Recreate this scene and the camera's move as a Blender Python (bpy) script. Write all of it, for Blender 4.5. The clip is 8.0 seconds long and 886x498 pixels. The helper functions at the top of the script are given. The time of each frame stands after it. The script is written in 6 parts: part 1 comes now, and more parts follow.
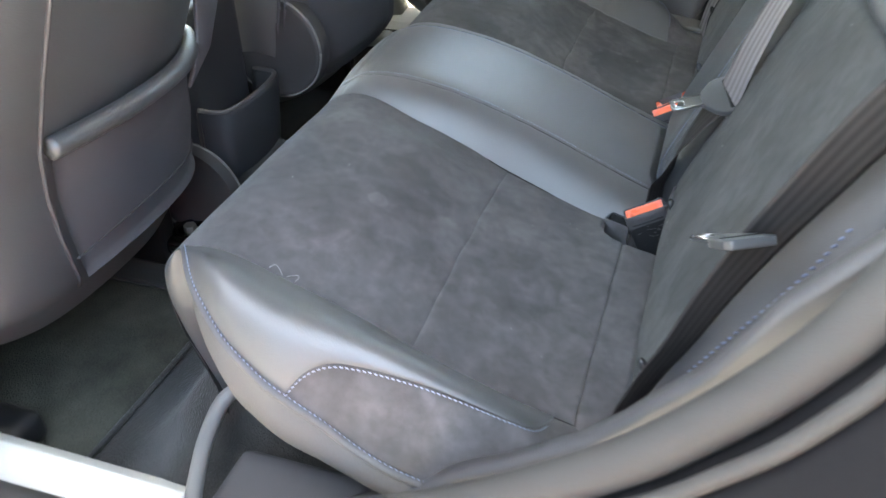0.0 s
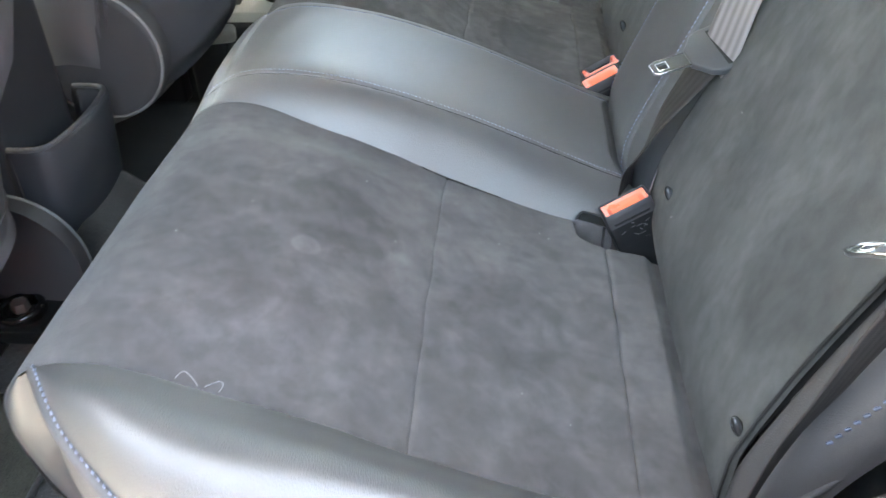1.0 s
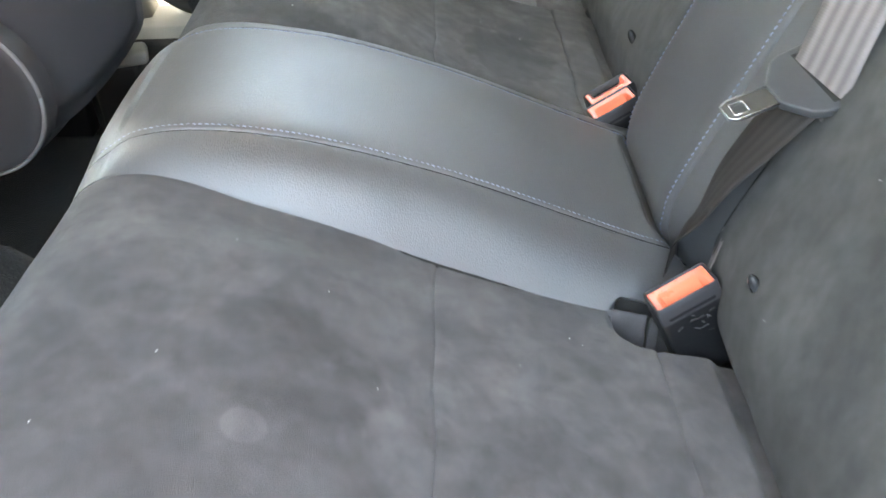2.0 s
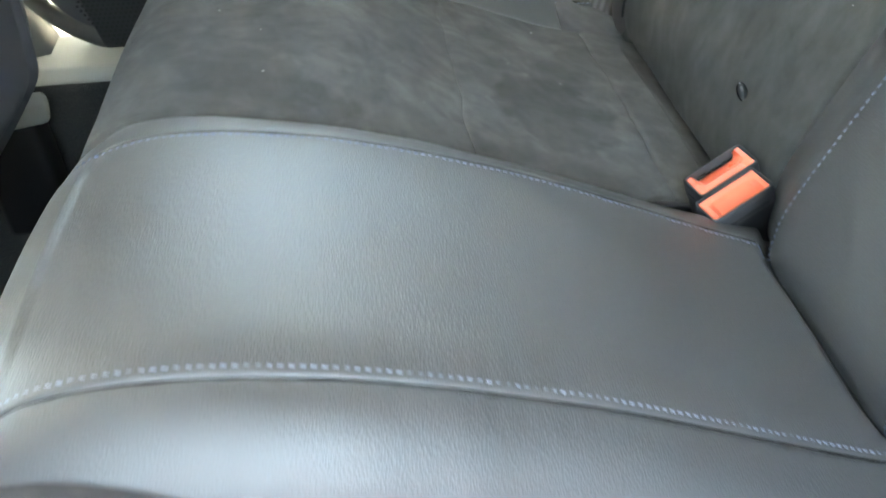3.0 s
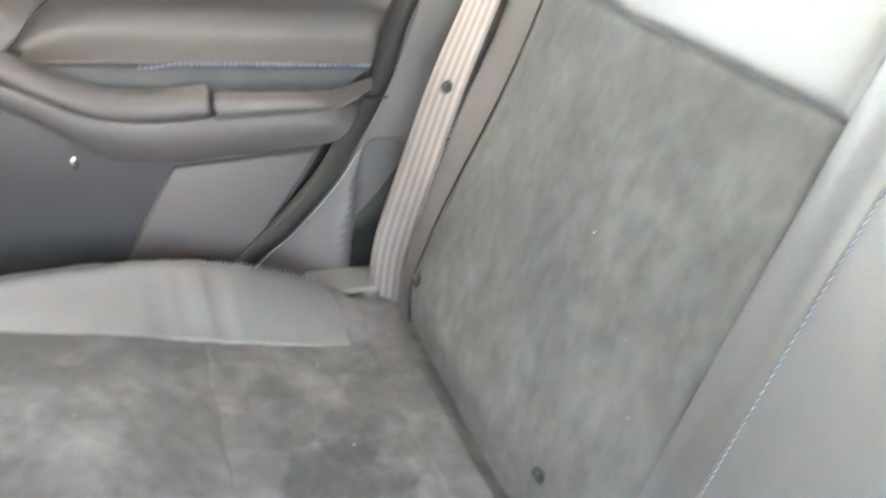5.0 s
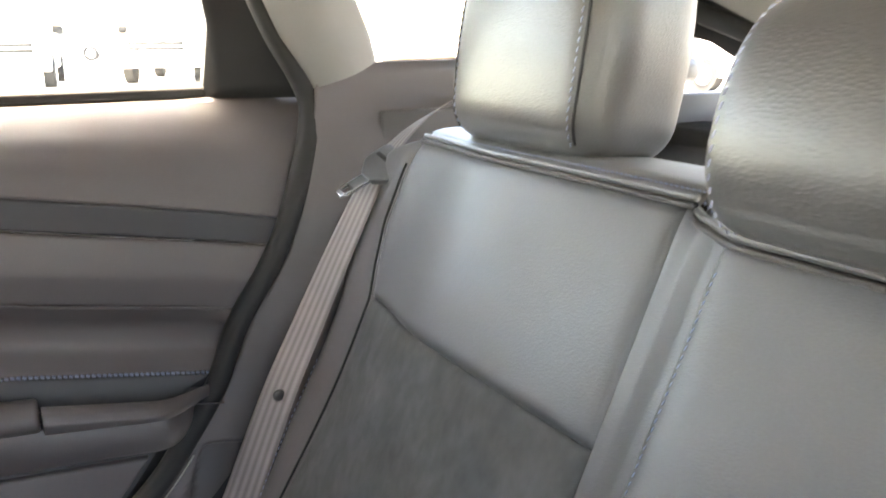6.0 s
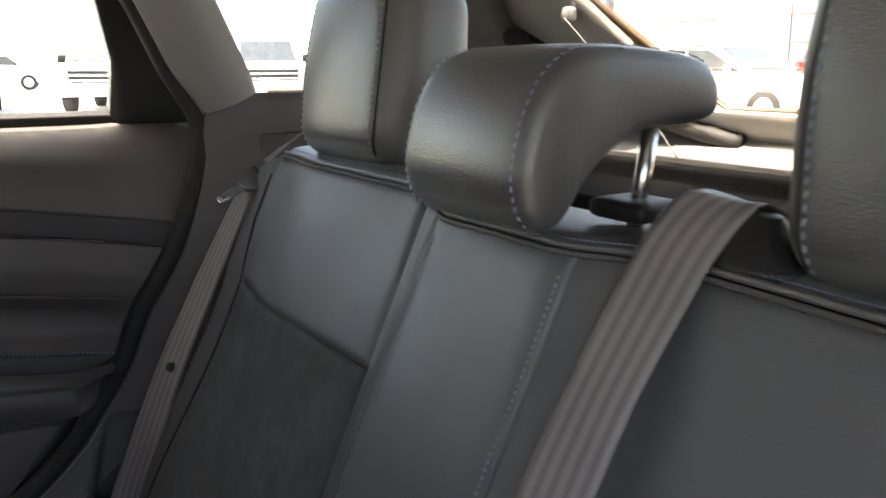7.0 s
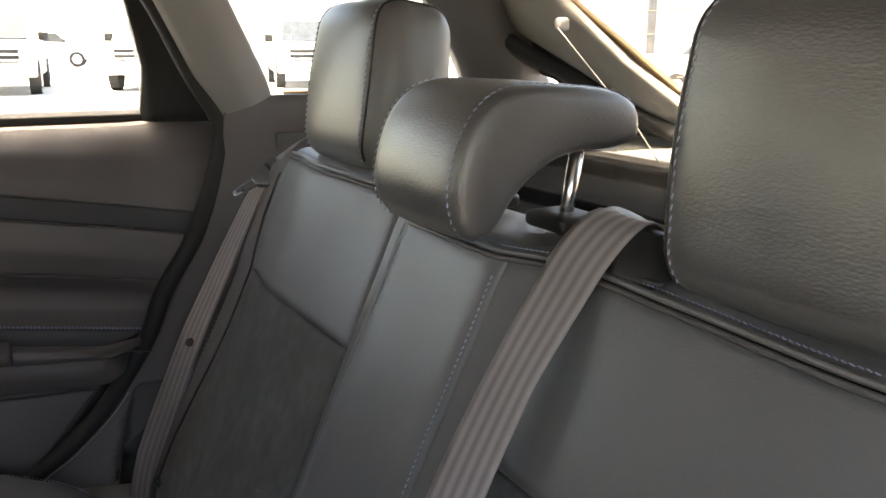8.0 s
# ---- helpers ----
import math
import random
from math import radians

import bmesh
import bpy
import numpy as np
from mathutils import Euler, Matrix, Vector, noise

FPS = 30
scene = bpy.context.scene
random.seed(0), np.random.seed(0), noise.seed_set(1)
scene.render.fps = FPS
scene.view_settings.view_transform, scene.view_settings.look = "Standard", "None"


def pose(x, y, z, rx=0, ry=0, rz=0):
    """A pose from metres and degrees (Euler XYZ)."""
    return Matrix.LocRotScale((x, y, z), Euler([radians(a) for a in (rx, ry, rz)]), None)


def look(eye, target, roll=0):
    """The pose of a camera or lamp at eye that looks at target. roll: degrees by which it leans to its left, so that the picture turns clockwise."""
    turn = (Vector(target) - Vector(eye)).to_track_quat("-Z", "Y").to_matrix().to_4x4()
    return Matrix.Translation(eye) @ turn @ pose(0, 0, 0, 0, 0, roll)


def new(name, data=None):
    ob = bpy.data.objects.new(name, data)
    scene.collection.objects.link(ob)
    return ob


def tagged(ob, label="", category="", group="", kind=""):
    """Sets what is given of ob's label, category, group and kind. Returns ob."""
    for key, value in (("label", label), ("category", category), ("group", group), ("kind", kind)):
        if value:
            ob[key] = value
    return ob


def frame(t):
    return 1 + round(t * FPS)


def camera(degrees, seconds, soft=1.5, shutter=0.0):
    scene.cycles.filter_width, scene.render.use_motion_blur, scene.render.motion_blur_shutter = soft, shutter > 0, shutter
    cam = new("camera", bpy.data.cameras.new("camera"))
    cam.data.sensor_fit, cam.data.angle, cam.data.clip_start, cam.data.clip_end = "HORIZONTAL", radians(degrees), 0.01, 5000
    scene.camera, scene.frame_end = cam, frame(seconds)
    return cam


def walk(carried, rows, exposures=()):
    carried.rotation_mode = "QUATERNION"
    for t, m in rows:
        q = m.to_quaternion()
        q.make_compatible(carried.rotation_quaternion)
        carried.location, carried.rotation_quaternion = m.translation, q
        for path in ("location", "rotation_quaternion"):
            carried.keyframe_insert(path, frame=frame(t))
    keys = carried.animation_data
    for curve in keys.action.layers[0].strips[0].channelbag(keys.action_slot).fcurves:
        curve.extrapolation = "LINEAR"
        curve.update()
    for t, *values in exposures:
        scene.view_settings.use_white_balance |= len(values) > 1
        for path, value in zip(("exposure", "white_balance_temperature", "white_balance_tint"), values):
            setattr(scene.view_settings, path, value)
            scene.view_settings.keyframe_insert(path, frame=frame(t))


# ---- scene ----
cam = camera(56.7, 8.0, shutter=0.3)
EXPOSURES = [(0, 4.63, 8800, 4), (1.2, 5.18, 9500, 4), (2.5, 5.28, 9900, 5), (3.3, 5.44, 9100, -6), (4, 6.27, 9500, -4), (4.5, 6.47, 9900, -1), (5.2, 6.55, 10500, 10), (5.65, 5.45, 9900, 12), (6.3, 4.25, 9200, 13), (7, 2.95, 8900, 13), (8, 3.22, 9800, 14)]
PATH = [
    (0, (0.01, -1.051, 1.067), (-0.532, 0.496, -0.078), -1.4),
    (0.5, (-0.102, -0.937, 1.001), (-0.526, 0.636, -0.159), -3.6),
    (1, (-0.151, -0.861, 0.97), (-0.31, 0.75, -0.204), -2.2),
    (1.2, (-0.166, -0.825, 0.959), (-0.283, 0.785, -0.222), -1.9),
    (2.3, (-0.238, -0.545, 0.89), (-0.193, 1.049, -0.318), -0.9),
    (2.5, (-0.27, -0.49, 0.878), (-0.176, 1.084, -0.352), 0.1),
    (3, (-0.287, -0.33, 0.867), (-0.148, 1.225, -0.382), -1.9),
    (3.5, (-0.278, -0.233, 0.891), (-0.102, 1.318, -0.359), -4.4),
    (4, (-0.271, -0.174, 0.906), (0.026, 1.354, -0.35), -3.6),
    (4.5, (-0.255, -0.151, 0.941), (0.158, 1.401, -0.252), -2.8),
    (5, (-0.2, -0.165, 1.029), (0.357, 1.428, -0.045), -3.2),
    (5.2, (-0.192, -0.175, 1.054), (0.511, 1.427, 0.086), -2.1),
    (6.3, (-0.166, -0.266, 1.097), (0.815, 1.426, 0.678), -0.7),
    (6.5, (-0.168, -0.313, 1.102), (0.842, 1.364, 0.695), -0.6),
    (7, (-0.176, -0.459, 1.098), (0.883, 1.18, 0.663), -0.4),
    (7.5, (-0.176, -0.565, 1.135), (0.856, 1.082, 0.661), -0.2),
    (8, (-0.174, -0.576, 1.137), (0.801, 1.103, 0.658), 0.2),
]
walk(cam, [(t, look(eye, target, roll)) for t, eye, target, roll in PATH], EXPOSURES)

# ---- world and light ----
SUN_DIR = Vector((-0.30, 0.02, 0.95)).normalized()
world = bpy.data.worlds.new("sky")
scene.world = world
world.use_nodes = True
wn = world.node_tree
sky = wn.nodes.new("ShaderNodeTexSky")
sky.sky_type = "NISHITA"
sky.sun_disc = False
sky.sun_elevation = math.asin(SUN_DIR.z)
sky.sun_rotation = math.atan2(SUN_DIR.x, SUN_DIR.y)
wn.links.new(sky.outputs[0], wn.nodes["Background"].inputs[0])
wn.nodes["Background"].inputs[1].default_value = 0.15
sun_data = bpy.data.lights.new("sun", "SUN")
sun_data.energy, sun_data.angle, sun_data.color = 4.0, radians(0.5), (1.0, 0.975, 0.94)
sun = new("sun", sun_data)
sun.matrix_world = look(SUN_DIR * 30, (0, 0, 0))


# ---- materials ----
def material(name, base, rough=0.6, metal=0.0, spread=0.25, blotch=6.0, grain=300.0, bump=0.0002, sheen=0.0,
             spec=0.5, rough_spread=0.08, coat=0.0, kind="noise", stretch=1.0, coat_rough=0.05):
    """A node material: base colour varied at two scales, roughness variation and fine relief."""
    m = bpy.data.materials.new(name)
    m.use_nodes = True
    nt, n = m.node_tree, m.node_tree.nodes
    link = nt.links.new
    b = n["Principled BSDF"]
    co = n.new("ShaderNodeTexCoord")
    big = n.new("ShaderNodeTexNoise")
    big.inputs["Scale"].default_value, big.inputs["Detail"].default_value = blotch, 5.0
    fine = n.new("ShaderNodeTexVoronoi" if kind == "pebble" else "ShaderNodeTexNoise")
    fine.inputs["Scale"].default_value = grain
    link(co.outputs["Object"], big.inputs["Vector"])
    mp = n.new("ShaderNodeMapping")
    mp.inputs["Scale"].default_value = (1, stretch, 1)
    link(co.outputs["Object"], mp.inputs["Vector"])
    link(mp.outputs[0], fine.inputs["Vector"])
    fine_out = fine.outputs["Distance"] if kind == "pebble" else fine.outputs[0]
    add = n.new("ShaderNodeMath")
    add.operation = "MULTIPLY_ADD"
    link(fine_out, add.inputs[0])
    add.inputs[1].default_value = 0.35
    link(big.outputs[0], add.inputs[2])
    ramp = n.new("ShaderNodeMapRange")
    ramp.inputs["From Min"].default_value, ramp.inputs["From Max"].default_value = 0.40, 0.90
    ramp.inputs["To Min"].default_value, ramp.inputs["To Max"].default_value = 1 - spread, 1 + spread
    link(add.outputs[0], ramp.inputs["Value"])
    col = n.new("ShaderNodeVectorMath")
    col.operation = "SCALE"
    col.inputs[0].default_value = base
    link(ramp.outputs[0], col.inputs["Scale"])
    link(col.outputs[0], b.inputs["Base Color"])
    rr = n.new("ShaderNodeMapRange")
    rr.inputs["From Min"].default_value, rr.inputs["From Max"].default_value = 0.3, 0.7
    rr.inputs["To Min"].default_value, rr.inputs["To Max"].default_value = rough - rough_spread, min(1, rough + rough_spread)
    link(big.outputs[0], rr.inputs["Value"])
    link(rr.outputs[0], b.inputs["Roughness"])
    b.inputs["Metallic"].default_value = metal
    b.inputs["Specular IOR Level"].default_value = spec
    b.inputs["Sheen Weight"].default_value = sheen
    b.inputs["Sheen Roughness"].default_value = 0.5
    b.inputs["Coat Weight"].default_value = coat
    b.inputs["Coat Roughness"].default_value = coat_rough
    if bump:
        bp = n.new("ShaderNodeBump")
        bp.inputs["Strength"].default_value, bp.inputs["Distance"].default_value = 1.0, bump
        link(fine_out, bp.inputs["Height"])
        link(bp.outputs[0], b.inputs["Normal"])
    return m


def suede(name, base, streak=(1, 1, 1), contrast=0.42, marks=(), sheen=0.1, size=17, turn=(0, 0, 0)):
    """Napped suede: cloudy patches where the nap lies another way, fine hairs, and marks (x, y, rx, ry, gain, edge)."""
    m = material(name, base, 0.95, spread=0.20, blotch=14, grain=1700, bump=0.00045, sheen=sheen, spec=0.2)
    n, link = m.node_tree.nodes, m.node_tree.links.new
    bsdf = n["Principled BSDF"]
    old = bsdf.inputs["Base Color"].links[0].from_socket
    co = n.new("ShaderNodeTexCoord")
    mp = n.new("ShaderNodeMapping")
    mp.inputs["Scale"].default_value, mp.inputs["Rotation"].default_value = streak, turn
    link(co.outputs["Object"], mp.inputs["Vector"])
    clouds = n.new("ShaderNodeTexNoise")
    clouds.inputs["Scale"].default_value, clouds.inputs["Detail"].default_value = size, 6
    clouds.inputs["Distortion"].default_value = 0.5
    link(mp.outputs[0], clouds.inputs["Vector"])
    patch = n.new("ShaderNodeMapRange")
    patch.interpolation_type = "SMOOTHSTEP"
    patch.inputs["From Min"].default_value, patch.inputs["From Max"].default_value = 0.38, 0.64
    patch.inputs["To Min"].default_value, patch.inputs["To Max"].default_value = 1 - contrast * 0.55, 1 + contrast * 0.55
    link(clouds.outputs[0], patch.inputs["Value"])
    small = n.new("ShaderNodeTexNoise")
    small.inputs["Scale"].default_value, small.inputs["Detail"].default_value = 70, 8
    link(mp.outputs[0], small.inputs["Vector"])
    sm = n.new("ShaderNodeMapRange")
    sm.inputs["From Min"].default_value, sm.inputs["From Max"].default_value = 0.35, 0.65
    sm.inputs["To Min"].default_value, sm.inputs["To Max"].default_value = 0.88, 1.12
    link(small.outputs[0], sm.inputs["Value"])

    def times(a, b):
        q = n.new("ShaderNodeMath")
        q.operation = "MULTIPLY"
        link(a, q.inputs[0])
        link(b, q.inputs[1])
        return q.outputs[0]
    gain = times(patch.outputs[0], sm.outputs[0])
    # brushed flakes: smaller areas with a sharp edge on one side
    flake = n.new("ShaderNodeTexNoise")
    flake.inputs["Scale"].default_value, flake.inputs["Detail"].default_value = size * 2.1, 4
    flake.inputs["Distortion"].default_value = 0.7
    link(mp.outputs[0], flake.inputs["Vector"])
    fr_ = n.new("ShaderNodeMapRange")
    fr_.inputs["From Min"].default_value, fr_.inputs["From Max"].default_value = 0.49, 0.58
    fr_.inputs["To Min"].default_value, fr_.inputs["To Max"].default_value = 1 - contrast * 0.20, 1 + contrast * 0.16
    link(flake.outputs[0], fr_.inputs["Value"])
    gain = times(gain, fr_.outputs[0])
    wob = n.new("ShaderNodeTexNoise")
    wob.inputs["Scale"].default_value, wob.inputs["Detail"].default_value = 45, 3
    link(co.outputs["Object"], wob.inputs["Vector"])
    for x, y, rx, ry, g, ed in marks:
        sub = n.new("ShaderNodeVectorMath")
        sub.operation = "SUBTRACT"
        link(co.outputs["Object"], sub.inputs[0])
        sub.inputs[1].default_value = (x, y, 0)
        div = n.new("ShaderNodeVectorMath")
        div.operation = "MULTIPLY"
        link(sub.outputs[0], div.inputs[0])
        div.inputs[1].default_value = (1 / rx, 1 / ry, 0)
        ln = n.new("ShaderNodeVectorMath")
        ln.operation = "LENGTH"
        link(div.outputs[0], ln.inputs[0])
        su = n.new("ShaderNodeMath")
        su.operation = "MULTIPLY_ADD"
        link(wob.outputs[0], su.inputs[0])
        su.inputs[1].default_value = ed * 2
        link(ln.outputs["Value"], su.inputs[2])
        mr = n.new("ShaderNodeMapRange")
        mr.interpolation_type = "SMOOTHSTEP"
        mr.inputs["From Min"].default_value, mr.inputs["From Max"].default_value = 0.80 + ed, 1.0 + ed
        mr.inputs["To Min"].default_value, mr.inputs["To Max"].default_value = g, 1.0
        link(su.outputs[0], mr.inputs["Value"])
        gain = times(gain, mr.outputs[0])
    sc = n.new("ShaderNodeVectorMath")
    sc.operation = "SCALE"
    link(old, sc.inputs[0])
    link(gain, sc.inputs["Scale"])
    link(sc.outputs[0], bsdf.inputs["Base Color"])
    return m


SUEDE = suede("charcoal_suede", (0.081, 0.076, 0.078), contrast=0.24, sheen=0.12, marks=(
    (-0.308, -0.353, 0.012, 0.012, 1.30, 0.08), (-0.30, -0.30, 0.06, 0.05, 0.84, 0.35), (-0.25, -0.245, 0.05, 0.03, 1.14, 0.4), (-0.235, -0.335, 0.020, 0.030, 1.16, 0.3),
    (-0.11, -0.27, 0.035, 0.04, 1.18, 0.4), (-0.15, -0.34, 0.05, 0.07, 0.88, 0.4)))
SUEDE_FAR = suede("brushed_charcoal_suede", (0.078, 0.0765, 0.076), contrast=0.36, sheen=0.07, marks=(
    (-0.13, 0.285, 0.075, 0.095, 1.10, 0.35), (-0.13, 0.285, 0.058, 0.075, 0.66, 0.35), (-0.115, 0.36, 0.03, 0.05, 0.80, 0.4), (-0.33, 0.36, 0.05, 0.05, 1.12, 0.4),
    (-0.165, 0.40, 0.03, 0.06, 0.80, 0.4), (-0.25, 0.25, 0.03, 0.05, 1.12, 0.4)))
SUEDE_BACK = suede("charcoal_suede_backrest", (0.060, 0.061, 0.060), streak=(1, 1.15, 0.8), contrast=0.18, sheen=0.03, size=15, turn=(radians(35), 0, 0))
LEATHER = material("black_leather", (0.042, 0.043, 0.046), 0.52, spread=0.12, blotch=7, grain=900, bump=0.00019, spec=1.0, coat=0.95, kind="pebble", stretch=0.34, coat_rough=0.60)
# LEATHER copied with its gloss cut, toning down reflections on backrest and corner.
DULLED_LEATHER = material("dulled_black_leather", (0.050, 0.052, 0.056), 0.56, spread=0.10, blotch=7, grain=900, bump=0.00011, spec=0.65, coat=0.26, kind="pebble", stretch=0.45, coat_rough=0.42)
HEAD_LEATHER = material("grained_black_leather", (0.042, 0.042, 0.043), 0.55, spread=0.14, blotch=7, grain=640, bump=0.00022, spec=0.8, coat=0.55, kind="pebble", stretch=0.38, coat_rough=0.36)
VINYL = material("grey_vinyl", (0.072, 0.071, 0.074), 0.62, spread=0.15, blotch=6, grain=700, bump=0.0002, kind="pebble")
POCKET = material("grey_pocket_vinyl", (0.078, 0.076, 0.084), 0.55, spread=0.14, blotch=5, grain=900, bump=0.0002)
JAMB = material("near_black_jamb", (0.006, 0.006, 0.007), 0.7, bump=0.0, spec=0.1)
WING = material("black_wing_vinyl", (0.055, 0.051, 0.053), 0.6, spread=0.14, grain=900, bump=0.0002)
CORE = material("black_foam", (0.008, 0.008, 0.008), 0.95, bump=0.0)
THREAD = material("blue_thread", (0.16, 0.195, 0.285), 0.7, spread=0.2, grain=2500, bump=0.0001)
PALE_THREAD = material("pale_blue_thread", (0.25, 0.28, 0.36), 0.7, spread=0.2, grain=2500, bump=0.0001)
HINGE = material("dark_hinge_plastic", (0.036, 0.034, 0.037), 0.6, spread=0.12, blotch=6, grain=900, bump=0.00015)
PLASTIC = material("dark_plastic", (0.06, 0.058, 0.062), 0.55, spread=0.14, blotch=5, grain=900, bump=0.00015)
DOOR_PAD = material("purple_grey_door_vinyl", (0.063, 0.056, 0.059), 0.55, spread=0.12, blotch=5, grain=800, bump=0.0002)
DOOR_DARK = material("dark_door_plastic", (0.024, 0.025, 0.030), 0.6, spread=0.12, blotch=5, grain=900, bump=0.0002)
TRIM = material("grey_pillar_trim", (0.165, 0.164, 0.163), 0.55, spread=0.10, blotch=4, grain=900, bump=0.00015)
HATCH_TRIM = material("warm_grey_hatch_trim", (0.17, 0.163, 0.152), 0.6, spread=0.08, blotch=4, grain=900, bump=0.00015)
SILL_TRIM = material("light_grey_sill", (0.27, 0.265, 0.24), 0.5, spread=0.12, blotch=6, grain=700, bump=0.0001)
# SILL_TRIM made near white: sunlight on the left sill put into its colour.
SUNLIT_SILL = material("scuffed_sunlit_sill", (0.62, 0.61, 0.57), 0.5, spread=0.12, blotch=6, grain=700, bump=0.0001)
BUTTON = material("grey_gloss_plastic", (0.028, 0.029, 0.031), 0.22, spread=0.1, bump=0.0)
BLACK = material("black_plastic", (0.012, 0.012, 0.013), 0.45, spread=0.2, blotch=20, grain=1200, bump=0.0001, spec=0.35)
RUBBER = material("black_rubber", (0.016, 0.016, 0.017), 0.7, spread=0.2, blotch=15, grain=900, bump=0.0001, spec=0.25)
SEAL = material("taupe_door_seal", (0.032, 0.031, 0.030), 0.8, spread=0.2, blotch=14, grain=900, bump=0.0002)
CARPET = material("charcoal_carpet", (0.036, 0.035, 0.034), 1.0, spread=0.45, blotch=10, grain=420, bump=0.002, sheen=0.2, spec=0.1)
MAT = material("olive_black_floor_mat", (0.066, 0.066, 0.054), 1.0, spread=0.6, blotch=12, grain=380, bump=0.003, spec=0.1)
HEADLINER = material("grey_headliner", (0.32, 0.315, 0.30), 0.95, spread=0.06, blotch=6, grain=600, bump=0.0003)
CHROME = material("polished_steel", (0.62, 0.62, 0.62), 0.18, metal=1.0, spread=0.06, bump=0.0)
STEEL = material("dull_steel", (0.55, 0.55, 0.55), 0.38, metal=1.0, spread=0.1, bump=0.0)
GLOSS_BLACK = material("gloss_black_plastic", (0.01, 0.01, 0.01), 0.12, spread=0.1, bump=0.0)
RED = material("orange_red_button", (0.88, 0.16, 0.085), 0.3, spread=0.08, blotch=40, grain=900, bump=0.0)
PAINT = material("white_car_paint", (0.78, 0.78, 0.78), 0.3, spread=0.03, blotch=3, grain=300, bump=0.0, coat=0.5)
ASPHALT = material("pale_concrete", (0.41, 0.41, 0.405), 0.9, spread=0.2, blotch=0.25, grain=30, bump=0.002)
LINT = material("white_lint", (0.55, 0.55, 0.54), 0.9, bump=0.0)
CHALK = material("pale_chalk", (0.22, 0.21, 0.22), 0.9, bump=0.0)


def webbing(name, base):
    """Woven belt webbing: fine ribs across and broad stripes along."""
    m = material(name, base, 0.6, spread=0.18, blotch=9, grain=1500, bump=0.0002, sheen=0.0, spec=0.15 if base[0] < 0.1 else 0.3)
    n, link = m.node_tree.nodes, m.node_tree.links.new
    uv = n.new("ShaderNodeUVMap")
    split = n.new("ShaderNodeSeparateXYZ")
    link(uv.outputs[0], split.inputs[0])
    ribs = n.new("ShaderNodeMath")
    ribs.operation = "SINE"
    mul = n.new("ShaderNodeMath")
    mul.operation = "MULTIPLY"
    mul.inputs[1].default_value = 3600
    link(split.outputs[1], mul.inputs[0])
    link(mul.outputs[0], ribs.inputs[0])
    bands = n.new("ShaderNodeMath")
    bands.operation = "SINE"
    mul2 = n.new("ShaderNodeMath")
    mul2.operation = "MULTIPLY"
    mul2.inputs[1].default_value = 31.4
    link(split.outputs[0], mul2.inputs[0])
    link(mul2.outputs[0], bands.inputs[0])
    mix = n.new("ShaderNodeMath")
    mix.operation = "MULTIPLY_ADD"
    mix.inputs[1].default_value = 1.6
    link(bands.outputs[0], mix.inputs[0])
    link(ribs.outputs[0], mix.inputs[2])
    tone = n.new("ShaderNodeMapRange")
    tone.inputs["From Min"].default_value, tone.inputs["From Max"].default_value = -1, 1
    tone.inputs["To Min"].default_value, tone.inputs["To Max"].default_value = 0.76, 1.24
    link(bands.outputs[0], tone.inputs["Value"])
    bsdf = n["Principled BSDF"]
    sc = n.new("ShaderNodeVectorMath")
    sc.operation = "SCALE"
    link(bsdf.inputs["Base Color"].links[0].from_socket, sc.inputs[0])
    link(tone.outputs[0], sc.inputs["Scale"])
    link(sc.outputs[0], bsdf.inputs["Base Color"])
    bp = n["Bump"]
    bp.inputs["Distance"].default_value = 0.00006
    link(mix.outputs[0], bp.inputs["Height"])
    return m


WEBBING = webbing("grey_belt_webbing", (0.162, 0.145, 0.145))
# Darker copy of the belt webbing; the shade on two belts is in its colour.
SHADED_WEBBING = webbing("shaded_belt_webbing", (0.030, 0.026, 0.025))
SHADED_WEBBING.node_tree.nodes["Bump"].inputs["Distance"].default_value = 0.00003


def glass(name, tint=(0.95, 0.97, 0.96)):
    m = bpy.data.materials.new(name)
    m.use_nodes = True
    b = m.node_tree.nodes["Principled BSDF"]
    b.inputs["Base Color"].default_value = (*tint, 1)
    b.inputs["Roughness"].default_value = 0.0
    b.inputs["IOR"].default_value = 1.45
    b.inputs["Transmission Weight"].default_value = 1.0
    return m


GLASS = glass("window_glass")
FRONT_GLASS = glass("windscreen_glass", (0.78, 0.80, 0.80))


# ---- mesh helpers ----
def finish(name, bm, mat, parent=None, label="", smooth=True):
    bmesh.ops.remove_doubles(bm, verts=bm.verts, dist=1e-6)
    bmesh.ops.recalc_face_normals(bm, faces=bm.faces)
    me = bpy.data.meshes.new(name)
    for f in bm.faces:
        f.smooth = smooth
    bm.to_mesh(me)
    bm.free()
    me.materials.append(mat)
    ob = new(name, me)
    if parent:
        ob.parent = parent
    if label:
        ob["label"] = label
    return ob


def part(name, bm, mat, parent, label="", smooth=True):
    return finish(name, bm, mat, parent, label, smooth)


def thing(name, label, category, group="", kind="", at=(0, 0, 0)):
    e = new(name)
    e.empty_display_size = 0.1
    e.location = at
    return tagged(e, label, category, group, kind)


